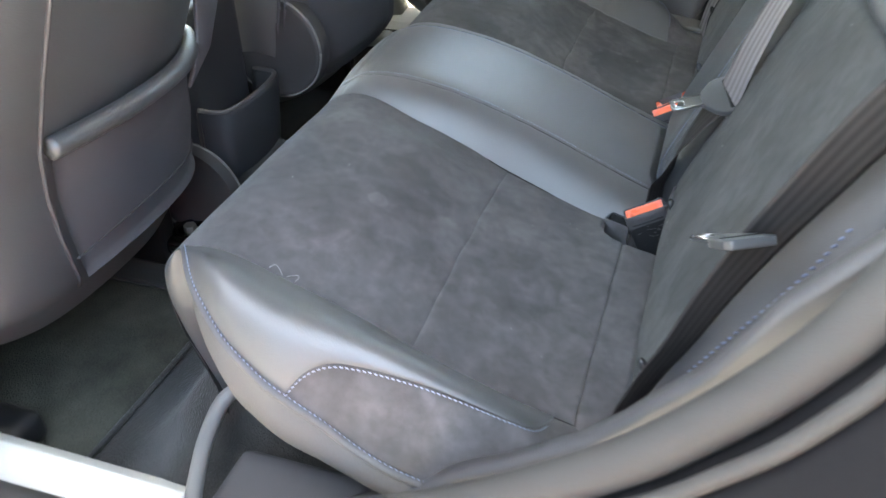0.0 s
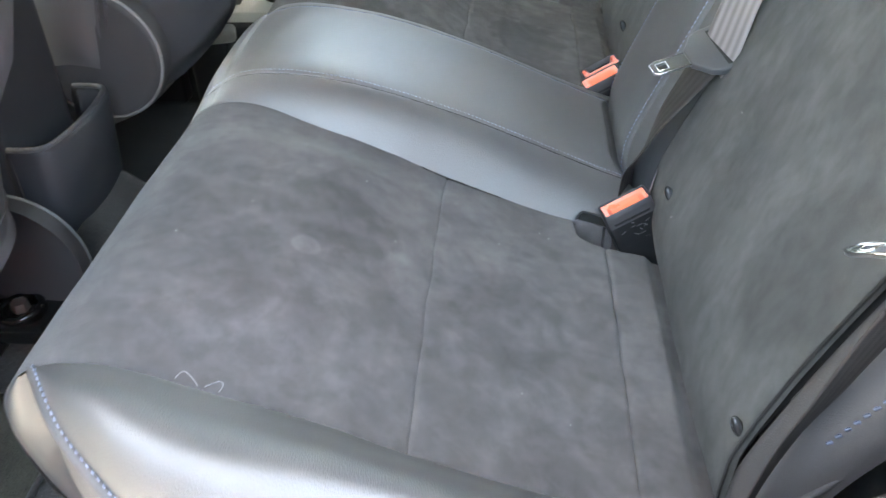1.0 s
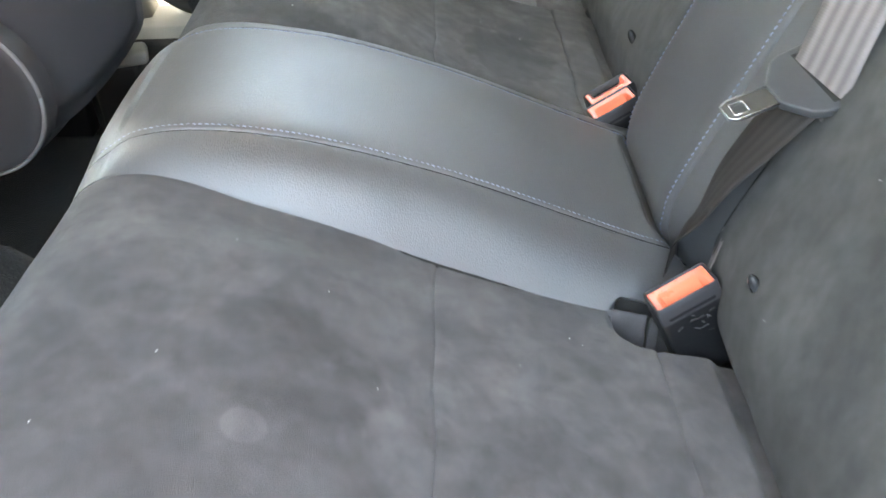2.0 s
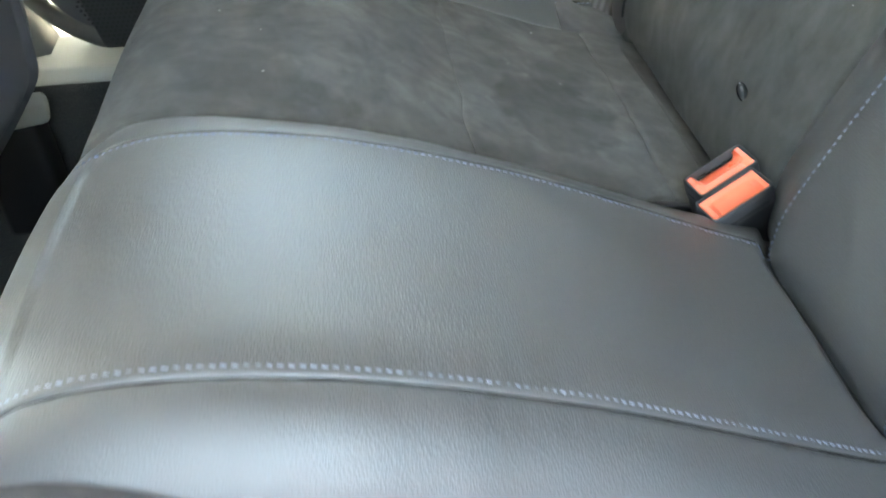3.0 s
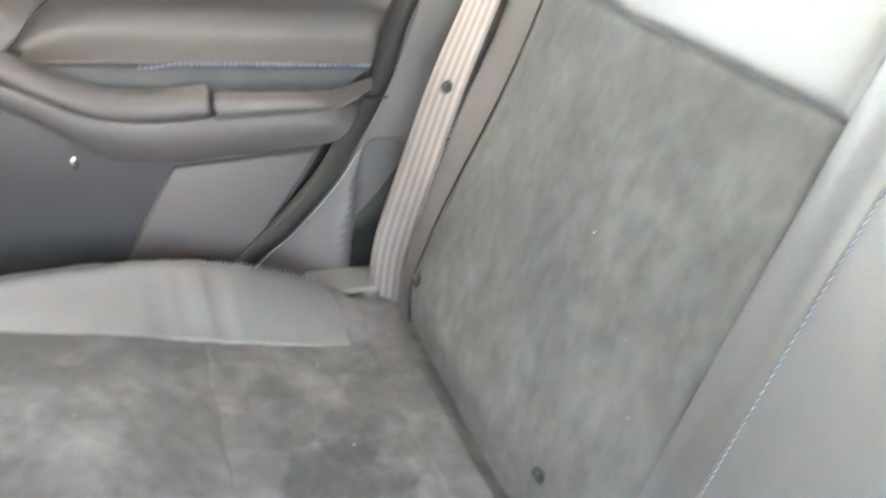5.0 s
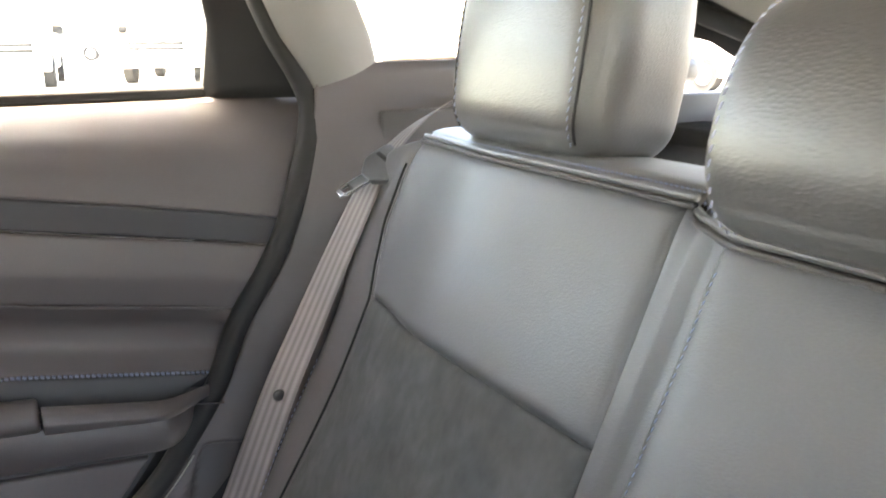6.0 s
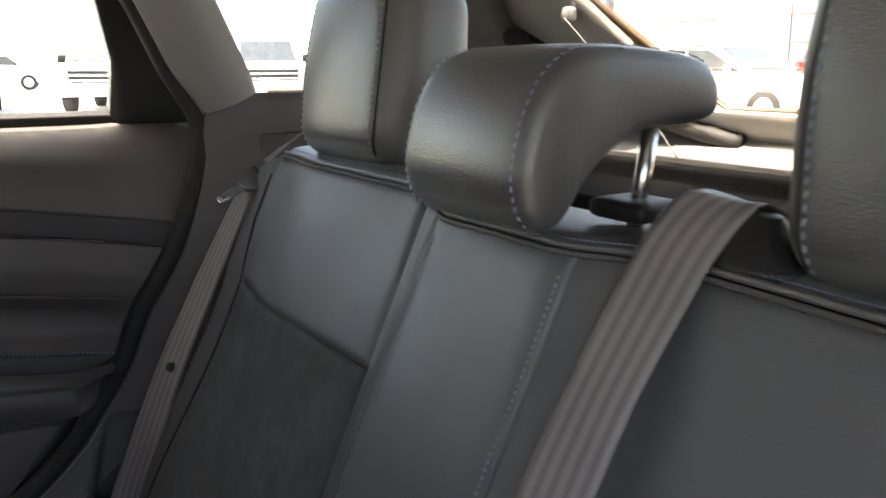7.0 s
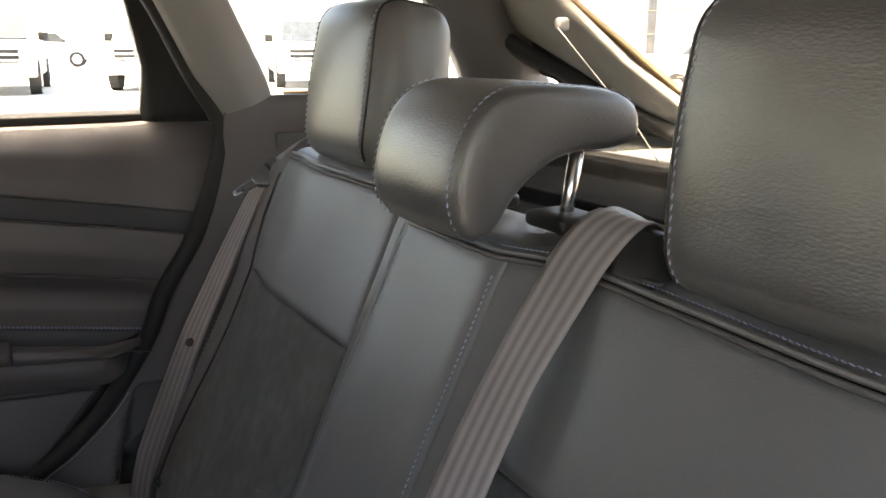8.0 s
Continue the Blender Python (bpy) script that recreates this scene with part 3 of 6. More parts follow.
add("centre_panel", panel(centre_of, steps(S0 - 0.02, SF, 0.0025), steps(-MID, MID, 0.006, 0.004), 0.0032, 0.0022, edges=(0, 0, 1, 1), pucker=0.0007), LEATHER, bench, "black grained leather")
for y, sd in ((-MID, 1), (MID, -1)):
    line = [centre_of(s, y + sd * (0.0042 if sd > 0 else 0.006)) for s in np.linspace(S0, cushion_s(-0.462), 160)]
    add("centre_stitching", stitches(line, Vector((-0.3, 0, 1)), 0.0030, 0.0014, 0.00042 if sd > 0 else 0.0006), PALE_THREAD if sd > 0 else THREAD, bench, "blue stitching")
    add("centre_seam", tube(bmesh.new(), [centre_of(s, y) - Vector((0, 0, 0.0016)) for s in np.linspace(S0, SF, 160)], 0.0012, 6), CORE, bench, "dark sewn seam")
add("foam_core", panel(lambda s, y: cushion(s, y) - Vector((-0.004, 0, 0.010)), steps(0, SF, 0.02), steps(-SIDE, SIDE, 0.02), 0.001, 0), CORE, bench)

# the lip round the front of each buckle well
for sg, cy in zip((-1, 1), WELL_Y):
    ring = [(0.010, cy + 0.0350), (-0.030, cy + 0.0350)]
    ring += [(-0.061 - 0.024 * math.sin(a), cy + 0.011 + 0.024 * math.cos(a)) for a in lin(0, math.pi / 2, 6)]
    ring += [(-0.085, q) for q in lin(cy + 0.006, edge_y(-0.085, sg) + 0.002, 2)]
    add("well_lip", tube(bmesh.new(), curve([cushion(cushion_s(x), sg * y) + Vector((0, 0, -0.0008)) for x, y in ring], 60), 0.0024, 8), SUEDE, bench, "rolled edge of the buckle well")

# ---- rear bench: the backrests ----
BACK = curve([(0.045, 0, 0.445), (0.012, 0, 0.466), (-0.006, 0, 0.492), (-0.007, 0, 0.525), (0.0, 0, 0.56), (0.040, 0, 0.655), (0.083, 0, 0.755), (0.125, 0, 0.848), (0.159, 0, 0.92),
              (0.183, 0, 0.972), (0.194, 0, 0.990)], 300)
B_LEN = sum((b - a).length for a, b in zip(BACK, BACK[1:]))


def back_s(z):
    for i in range(len(BACK) - 1):
        if BACK[i + 1].z >= z:
            return B_LEN * (i + (z - BACK[i].z) / (BACK[i + 1].z - BACK[i].z)) / (len(BACK) - 1)
    return B_LEN


def back_edge(z):
    return float(np.interp(z, [0.44, 0.53, 0.60, 0.70, 0.80, 0.845, 0.875, 0.91, 0.96, 1.0], [0.503, 0.499, 0.493, 0.483, 0.475, 0.474, 0.490, 0.503, 0.503, 0.490]))


BM_, BE_ = 0.080, 0.128


def curl(a, z):
    """How far the outer edge of the backrest bends back."""
    return 0.015 * smooth01((a - 0.33) / 0.15) * smooth01((z - 0.60) / 0.18)


def sink(y):
    """The wide backrest stands a little lower than the narrow one."""
    return float(np.interp(y, [-0.50, -0.37, -0.16, 0.02, 0.121, 0.1225], [0.019, 0.015, 0.0075, 0.006, 0.006, -0.004]))


def backrest(s, y):
    p = along(BACK, s, B_LEN)
    a = abs(y)
    m = smooth01(1 - (a - BM_ * 0.75) / (BE_ - BM_ * 0.75))
    puff = 0.006 * math.sin(math.pi * max(0, min(1, (a - BE_) / 0.37))) * smooth01((p.z - 0.46) / 0.05)
    return Vector((p.x - 0.026 * m * smooth01((p.z - 0.46) / 0.06) - puff * 0.9 + curl(a, p.z), y, p.z + puff * 0.4 - sink(y) * smooth01((p.z - 0.78) / 0.20)))


def outer_back(sg):
    def fn(s, v):
        z = along(BACK, s, B_LEN).z
        return backrest(s, sg * (BE_ + (back_edge(z) - BE_) * v))
    return fn


wide = thing("rear_seat_back", "wide folding rear backrest in charcoal suede and black leather", "car seat", "rear backrests", at=(0.15, -0.2, 0.44))
narrow = thing("rear_seat_back", "narrow folding rear backrest in charcoal suede and black leather", "car seat", "rear backrests", at=(0.15, 0.3, 0.44))
SB, SM, ST = back_s(0.447), back_s(0.846), B_LEN
vv = [0, .008, .02, .04] + [i / 40 for i in range(3, 38)] + [.96, .98, .992, 1]
for sg, owner in ((-1, wide), (1, narrow)):
    fn = outer_back(sg)
    add("suede_panel", panel(fn, steps(SB, SM, 0.008), vv, 0.008, 0.006, vscale=0.38, edges=(0, 1, 1, 1), rough=0.002, seed=sg * 9.0), SUEDE_BACK, owner, "charcoal suede with a brushed nap")
    add("upper_panel", panel(fn, steps(SM, ST, 0.006), vv, 0.010, 0.007, vscale=0.38), DULLED_LEATHER, owner, "black leather with its shine dulled")

    def flank(s, v, sg=sg):
        return backrest(s, sg * (BM_ + (BE_ - BM_) * v))
    add("centre_flank", panel(flank, steps(SB, ST, 0.008), [i / 8 for i in range(9)], 0.004, 0.002, vscale=0.048, edges=(0, 1, 1, 1)), DULLED_LEATHER, wide, "black leather")

    def wing(s, v, sg=sg):
        q = along(BACK, s, B_LEN)
        w = smooth01((q.z - 0.455) / 0.06)
        y = back_edge(q.z) + ((0.072 if sg < 0 else 0.084) * math.sin(v * math.pi / 2)) * w * (0.55 + 0.45 * smooth01((q.z - 0.55) / 0.2)) + 0.004
        return Vector((q.x - 0.010 * math.sin(v * math.pi * 0.6) * w + (0.035 if sg < 0 else 0.016) * v * v + 0.003 + curl(0.48, q.z), sg * y, q.z - 0.03 * v - sink(sg * y) * smooth01((q.z - 0.78) / 0.20)))
    add("side_wing", panel(wing, steps(SB, ST, 0.010), [i / 12 for i in range(13)], 0.006, 0.004, vscale=0.1, edges=(0, 1, 1, 0)), WING, owner, "dark grey vinyl side")
    border = [(along(BACK, s, B_LEN).z, s) for s in np.linspace(back_s(0.50), back_s(0.965), 80)]
    add("wing_seam", tube(bmesh.new(), [backrest(s, sg * (back_edge(z) + 0.0015)) + Vector((-0.0002, 0, 0)) for z, s in border], 0.0013, 6), CORE, owner, "dark sewn seam")
    add("wing_stitching", stitches([wing(s, 0.62) + Vector((-0.001, 0, 0.001)) for s in np.linspace(back_s(0.62), back_s(0.78), 60)], Vector((-0.8, sg * 0.5, 0.3)), 0.0042, 0.0030, 0.0009 if sg < 0 else 0.0005), THREAD, owner, "blue stitching")
    add("wing_cord", tube(bmesh.new(), curve([(0.012, sg * 0.537, 0.530), (0.028, sg * 0.539, 0.557), (0.045, sg * 0.539, 0.582), (0.060, sg * 0.539, 0.602), (0.085, sg * 0.540, 0.640)], 40), 0.0032, 8), WING, owner, "dark corded seam")
    # deck, rear face, top welt
    y0, y1 = (-0.490, 0.1215) if sg < 0 else (0.1225, 0.490)

    def deck(u, y):
        q = curve_deck[min(len(curve_deck) - 1, int(u * (len(curve_deck) - 1)))]
        m = smooth01(1 - (abs(y) - BM_ * 0.75) / (BE_ - BM_ * 0.75))
        return Vector((q.x - 0.026 * m * max(0, 1 - u * 2) + curl(abs(y), q.z) * max(0, 1 - u * 2), y, q.z - sink(y)))
    curve_deck = curve([(0.197, 0, 0.990), (0.205, 0, 0.997), (0.23, 0, 0.999), (0.275, 0, 0.995), (0.292, 0, 0.985), (0.30, 0, 0.95), (0.24, 0, 0.80), (0.16, 0, 0.62), (0.10, 0, 0.44)], 200)
    bm = bmesh.new()
    cols = []
    for y in steps(y0, y1, 0.02, 0.004):
        cols.append([bm.verts.new(deck(k / 60, y) - Vector((0, 0, 0.004 if min(abs(y - y0), abs(y - y1)) < 0.001 else 0))) for k in range(61)])
    for c0, c1 in zip(cols, cols[1:]):
        for k in range(60):
            bm.faces.new((c0[k], c0[k + 1], c1[k + 1], c1[k]))
    add("top_deck", bm, LEATHER, owner, "black leather top and carpeted back")
    line = [backrest(ST, y) + Vector((0.001, 0, 0.002)) for y in np.linspace(y0, y1, 90)]
    add("top_piping", tube(bmesh.new(), line, 0.0025, 8, up=Vector((1, 0, 0))), LEATHER, owner, "black welt")
    add("lower_piping", tube(bmesh.new(), [p + Vector((-0.0042, 0, -0.0042)) for p in line], 0.0020, 8, up=Vector((1, 0, 0))), WING, owner, "dark brown welt")
    add("top_stitching", stitches([p + Vector((0.0055, 0, 0.0035)) for p in line], Vector((-0.6, 0, 1)), 0.0034, 0.0010, 0.0005), THREAD, owner, "blue stitching")
    # anchor buttons
    for yb in (0.209, 0.487):
        p = backrest(back_s(0.56), sg * yb)
        bm = bmesh.new()
        bmesh.ops.create_uvsphere(bm, u_segments=14, v_segments=8, radius=1.0)
        nrm = Matrix.Rotation(radians(-24), 4, "Y")
        for v in bm.verts:
            v.co = nrm @ Vector((v.co.x * 0.0042, v.co.y * 0.0052, v.co.z * 0.0092 * (1.15 if v.co.z < 0 else 1))) + p + Vector((-0.001, 0, 0))
        add("anchor_button", bm, BUTTON, owner, "small grey plastic teardrop button")
add("centre_panel", panel(lambda s, y: backrest(s, y), steps(SB, ST, 0.008), steps(-BM_, BM_, 0.006), 0.006, 0.003, edges=(0, 1, 1, 1)), DULLED_LEATHER, wide, "black leather")
for y, sd in ((-BM_, 1), (BM_, -1)):
    line = [backrest(s, y + sd * 0.006) + Vector((-0.0003, 0, 0)) for s in np.linspace(back_s(0.47), back_s(0.975), 200)]
    add("centre_stitching", stitches(line, Vector((-1, 0, 0.3)), 0.0034, 0.0018, 0.0005), THREAD, wide, "blue stitching")
add("foam_core", panel(lambda s, y: backrest(s, y) + Vector((0.012, 0, -0.004)), steps(0, ST, 0.02), steps(-0.49, 0.1215, 0.02), 0.001, 0), CORE, wide)
add("foam_core", panel(lambda s, y: backrest(s, y) + Vector((0.012, 0, -0.004)), steps(0, ST, 0.02), steps(0.1225, 0.49, 0.02), 0.001, 0), CORE, narrow)


# ---- headrests ----
HR = Vector((0.056, 0.109, 0.096))      # half sizes of an outer headrest


def headrest_point(c, r=0.034, top=-0.05):
    """A point of the padded block: rounded, narrowed to the top, hollowed a little in front."""
    inner = Vector([max(-(s - r), min(s - r, x)) for x, s in zip(c, HR)])
    d = c - inner
    c = inner + (d.normalized() * r if d.length > 1e-9 else d)
    w = smooth01((c.z + HR.z) / (2 * HR.z))
    y = c.y * (0.97 + 0.05 * math.sin(math.pi * w) + top * w)
    x = c.x + (0.010 * (y / 0.1) ** 2 if c.x < 0 else 0)
    return Vector((x * (0.85 + 0.15 * math.sin(math.pi * (0.25 + 0.6 * w))), y, c.z))


def outer_headrest(x, y, z, label, lean=9, top=-0.05):
    h = thing("headrest", label, "headrest", "rear headrests", at=(0.25, y, 0.99))
    tilt = Matrix.Translation((x, y, z)) @ Matrix.Rotation(radians(lean), 4, "Y")
    bm = bmesh.new()
    bmesh.ops.create_cube(bm, size=2.0)
    bmesh.ops.subdivide_edges(bm, edges=bm.edges, cuts=18, use_grid_fill=True)
    for v in bm.verts:
        v.co = tilt @ headrest_point(Vector([math.copysign(abs(q) ** 0.6, q) * s for q, s in zip(v.co, HR)]), top=top)
    add("padding", bm, HEAD_LEATHER, h, "black grained leather")
    for sg in (-1, 1):
        def seam_at(yy, lift):
            pts = [Vector((-HR.x, yy, q)) for q in lin(-HR.z, HR.z, 60)] + [Vector((q, yy, HR.z)) for q in lin(-HR.x + 0.002, HR.x, 30)]
            return [tilt @ (headrest_point(q, top=top) * (1 + lift)) for q in pts]
        add("seam", tube(bmesh.new(), seam_at(sg * 0.088, 0.004), 0.0013, 6), BLACK, h)
        add("stitching", stitches(seam_at(sg * 0.0825, 0.006), lambda p: (p - Vector((0.26, p.y, z))), 0.0042, 0.0028, 0.0006), PALE_THREAD, h, "pale blue stitching")
    for dy in (-0.05, 0.05):
        add("post", rod([(0.262, y + dy, 0.985), (0.266, y + dy, 1.03)], 0.0055), CHROME, h, "chrome post")
        add("post_collar", rounded_box((0.034, 0.040, 0.012), 0.005, (0.262, y + dy, 0.999), 3), BLACK, h, "black plastic collar")
    return h


outer_headrest(0.258, 0.338, 1.091, "black leather outer headrest above the narrow backrest")
outer_headrest(0.252, -0.297, 1.075, "black leather outer headrest above the wide backrest", 6, 0.03)

mid_rest = thing("headrest", "raised L-shaped black leather centre headrest on chrome posts", "headrest", "rear headrests", at=(0.24, 0, 0.99))
prof = curve([(0.121, 0, 1.016), (0.117, 0, 1.040), (0.126, 0, 1.075), (0.143, 0, 1.101), (0.170, 0, 1.114), (0.217, 0, 1.114), (0.270, 0, 1.108), (0.291, 0, 1.094), (0.293, 0, 1.072),
              (0.275, 0, 1.064), (0.228, 0, 1.061), (0.200, 0, 1.052), (0.176, 0, 1.034), (0.158, 0, 1.011), (0.146, 0, 1.003), (0.132, 0, 1.004), (0.121, 0, 1.016)], 120)[:-1]
prof = [p + Vector((0.003, 0, -0.005)) for p in prof]
turn = 1 if sum(a.x * c.z - c.x * a.z for a, c in zip(prof, prof[1:] + prof[:1])) < 0 else -1
bm = bmesh.new()
rings = []
HW, MY = 0.071, -0.0145
for yy, ins in ((-HW, 0.0105), (-HW + 0.002, 0.006), (-HW + 0.006, 0.0022), (-HW + 0.012, 0.0004), (-0.05, -0.0012), (0, -0.0018), (0.05, -0.0012), (HW - 0.012, 0.0004), (HW - 0.006, 0.0022), (HW - 0.002, 0.006), (HW, 0.0105)):
    ring = []
    for i, p in enumerate(prof):
        t = (prof[(i + 1) % len(prof)] - prof[i - 1]).normalized()
        nrm = turn * Vector((-t.z, 0, t.x))
        ring.append(bm.verts.new(p - nrm * ins + Vector((0, yy + MY, 0))))
    rings.append(ring)
k = len(prof)
for r0, r1 in zip(rings, rings[1:]):
    for i in range(k):
        bm.faces.new((r0[i], r0[(i + 1) % k], r1[(i + 1) % k], r1[i]))
caps = [bm.faces.new(rings[0]), bm.faces.new(rings[-1][::-1])]
bmesh.ops.triangulate(bm, faces=caps, ngon_method="EAR_CLIP")
add("padding", bm, HEAD_LEATHER, mid_rest, "black grained leather")
for sg in (-1, 1):
    line = [p + (p - Vector((0.203, 0, 1.055))).normalized() * -0.0003 + Vector((0, MY + sg * (HW - 0.010), 0)) for p in prof[-6:] + prof[:66]]
    add("stitching", stitches([p + (Vector((0.20, p.y, 1.05)) - p).normalized() * -0.0009 for p in line], lambda p: (p - Vector((0.20, p.y, 1.05))), 0.0040, 0.0026, 0.00058), PALE_THREAD if sg > 0 else THREAD, mid_rest, "blue stitching")
    add("post", rod([(0.228, MY + sg * 0.056, 0.98), (0.243, MY + sg * 0.056, 1.068)], 0.0058, 14), CHROME, mid_rest, "chrome post")
    add("post_collar", rounded_box((0.042, 0.052, 0.014), 0.0055, (0.230, MY + sg * 0.056, 1.0035), 4), BLACK, mid_rest, "black plastic collar")


# ---- buckles ----
def buckle(x, y, z, lean, flip, label):
    b = thing("belt_buckle", label, "seat belt buckle", "rear belt buckles", at=(x, y, z - 0.10))
    m = Matrix.Rotation(radians(15), 4, "Z") @ Matrix.Rotation(radians(-24), 4, "Y") @ Matrix.Rotation(radians(lean), 4, "X")
    mm = Matrix.Translation((x, y, z)) @ m
    s = 1 if flip else -1

    def put(bm):
        for v in bm.verts:
            v.co = mm @ v.co
        return bm
    # a hollow housing with a thin rim standing round the button
    body = rounded_box((0.0505, 0.0255, 0.085), 0.0045, (0, 0, -0.0405), 8)
    for v in body.verts:
        if v.co.z > -0.012:
            v.co.z = -0.012 + (v.co.z + 0.012) * 0.35
    add("body", put(body), BLACK, b, "black plastic housing")
    rim = bmesh.new()
    loops = []
    for px, py, pz in ((0.0253, 0.0128, -0.014), (0.0251, 0.0126, -0.004), (0.0249, 0.0122, 0.0024), (0.0243, 0.0115, 0.0030), (0.0237, 0.0109, 0.0026), (0.0235, 0.0107, -0.010)):
        loops.append([rim.verts.new((sx * (px - cx), sy * (py - cyy), pz)) for sx, sy, cx, cyy in
                      ((-1, -1, 0, 0.002), (-1, -1, 0.002, 0), (1, -1, 0.002, 0), (1, -1, 0, 0.002), (1, 1, 0, 0.002), (1, 1, 0.002, 0), (-1, 1, 0.002, 0), (-1, 1, 0, 0.002))])
    for l0, l1 in zip(loops, loops[1:]):
        for k in range(8):
            rim.faces.new((l0[k], l0[(k + 1) % 8], l1[(k + 1) % 8], l1[k]))
    add("rim", put(rim), HINGE, b, "worn pale plastic rim")
    # button: a plate whose one long edge is scooped down to the slot
    bm = bmesh.new()
    xs = [-0.0232, -0.0224, -0.0190, -0.0168, -0.0145, 0.0145, 0.0168, 0.0190, 0.0224, 0.0232]
    ys = [-0.0104, -0.0096, -0.0045, -0.0022, 0.0002, 0.0030, 0.0060, 0.0080, 0.0096, 0.0104]

    def top(px, py):
        edge_drop = 0.0012 if abs(px) > 0.0228 or abs(py) > 0.0100 else 0.0
        scoop = smooth01((0.0185 - abs(px)) / 0.0040) * smooth01((py + 0.0040) / 0.0040)
        return 0.0018 - edge_drop - 0.0070 * scoop * min(1.0, 0.40 + 0.60 * max(0, py) / 0.0080)
    grid = [[bm.verts.new((px, s * py, top(px, py))) for py in ys] for px in xs]
    for i in range(len(xs) - 1):
        for k in range(len(ys) - 1):
            if 3 <= i <= 5 and ys[k] > 0.0070:
                continue
            bm.faces.new((grid[i][k], grid[i + 1][k], grid[i + 1][k + 1], grid[i][k + 1]))
    add("button", put(bm), RED, b, "orange-red release button with a scooped edge", False)
    add("slot", put(bevel_box((0.0350, 0.0036, 0.003), (0, s * 0.0090, -0.0066), 0.0008, 1)), CORE, b, "dark slot")
    for k in range(3):
        add("latch", put(bevel_box((0.0045, 0.0018, 0.003), (-0.009 + 0.009 * k, s * 0.0090, -0.0046), 0.0006, 1)), BLACK, b)
    return b


near_buckle = buckle(-0.037, -0.165, 0.523, -4, False, "orange-red button on a black buckle beside the leather centre seat")
mm = Matrix.Translation((-0.037, -0.165, 0.523)) @ Matrix.Rotation(radians(15), 4, "Z") @ Matrix.Rotation(radians(-24), 4, "Y")
scuff = random.Random(11)
for i in range(14):
    bm = bevel_box((scuff.uniform(0.003, 0.009), 0.0006, scuff.uniform(0.0005, 0.0011)), (0, 0, 0), 0.0002, 1, Matrix.Rotation(scuff.uniform(-0.9, 0.9), 3, "Y"))
    dx, dz = scuff.uniform(-0.016, 0.014), scuff.uniform(-0.046, -0.014)
    for v in bm.verts:
        v.co = mm @ (v.co + Vector((dx, -0.0142 - 0.0011 * max(0, -dz / 0.04), dz)))
    add("scuff", bm, PLASTIC, near_buckle, "small pale scuff")
add("anchor_webbing", ribbon([(-0.002, -0.134, 0.548), (-0.008, -0.136, 0.520), (-0.014, -0.140, 0.485)], [(.35, .9, 0), (.35, .9, 0), (.35, .9, 0)], width=0.030, n=12), WEBBING, near_buckle, "short grey ribbed anchor webbing")
buckle(-0.036, 0.1545, 0.527, 3, True, "orange-red button on a black buckle, farther of a pair")
buckle(-0.038, 0.1235, 0.527, 3, False, "orange-red button on a black buckle, nearer of a pair")


# ---- belts ----
BLADE = material("brushed_steel_blade", (0.21, 0.225, 0.24), 0.42, metal=1.0, spread=0.1, bump=0.0)
GRIP = material("dark_grey_grip_plastic", (0.045, 0.047, 0.050), 0.5, spread=0.15, bump=0.0001)


def tongue(owner, m, grip_width=1.0):
    """A steel tongue in a black plastic grip; m takes it from its own axes: x along the blade, z up."""
    def put(bm):
        for v in bm.verts:
            v.co = m @ v.co
        return bm
    plate = [(-0.024, -0.0095), (-0.012, -0.0250), (-0.004, -0.0290), (0.017, -0.0310), (0.024, -0.0265), (0.024, 0.0265), (0.017, 0.0310), (-0.004, 0.0290), (-0.012, 0.0250), (-0.024, 0.0095)]
    add("tongue_grip", put(slab([(x, y * grip_width, -0.0035) for x, y in plate], (0, 0, 0), (0, 0, 0.007), 0.0016)), GRIP, owner, "dark grey plastic grip plate")
    blade = bmesh.new()
    out = [(-0.020, -0.0085), (-0.053, -0.0085), (-0.058, -0.0055), (-0.058, 0.0055), (-0.053, 0.0085), (-0.020, 0.0085)]
    hole = [(-0.043, -0.0048), (-0.053, -0.0048), (-0.053, 0.0048), (-0.043, 0.0048)]
    for z, flip in ((0.0012, False), (-0.0012, True)):
        vo = [blade.verts.new((x, y, z)) for x, y in out]
        vh = [blade.verts.new((x, y, z)) for x, y in hole]
        quads = [(vo[0], vo[1], vh[1], vh[0]), (vo[1], vo[2], vh[1]), (vo[2], vo[3], vh[2], vh[1]), (vo[3], vo[4], vh[2]), (vo[4], vo[5], vh[3], vh[2]), (vo[5], vo[0], vh[0], vh[3])]
        for q in quads:
            blade.faces.new(q)
    blade.verts.ensure_lookup_table()
    n = 10
    for loop in (range(6), range(6, 10)):
        loop = list(loop)
        for i in range(len(loop)):
            a, b = loop[i], loop[(i + 1) % len(loop)]
            blade.faces.new((blade.verts[a], blade.verts[b], blade.verts[b + n], blade.verts[a + n]))
    add("tongue_blade", put(blade), BLADE, owner, "satin steel blade with a square hole", False)
    edges = bmesh.new()
    for loop in (out, hole + hole[:1]):
        tube(edges, [Vector((x, y, 0.0013)) for x, y in loop], 0.0007, 6)
    add("blade_edge", put(edges), CHROME, owner, "bright edge of the steel")
    add("tongue_slot", put(bevel_box((0.006, 0.050 * grip_width, 0.0080), (0.006, 0, 0), 0.001, 1)), CORE, owner)


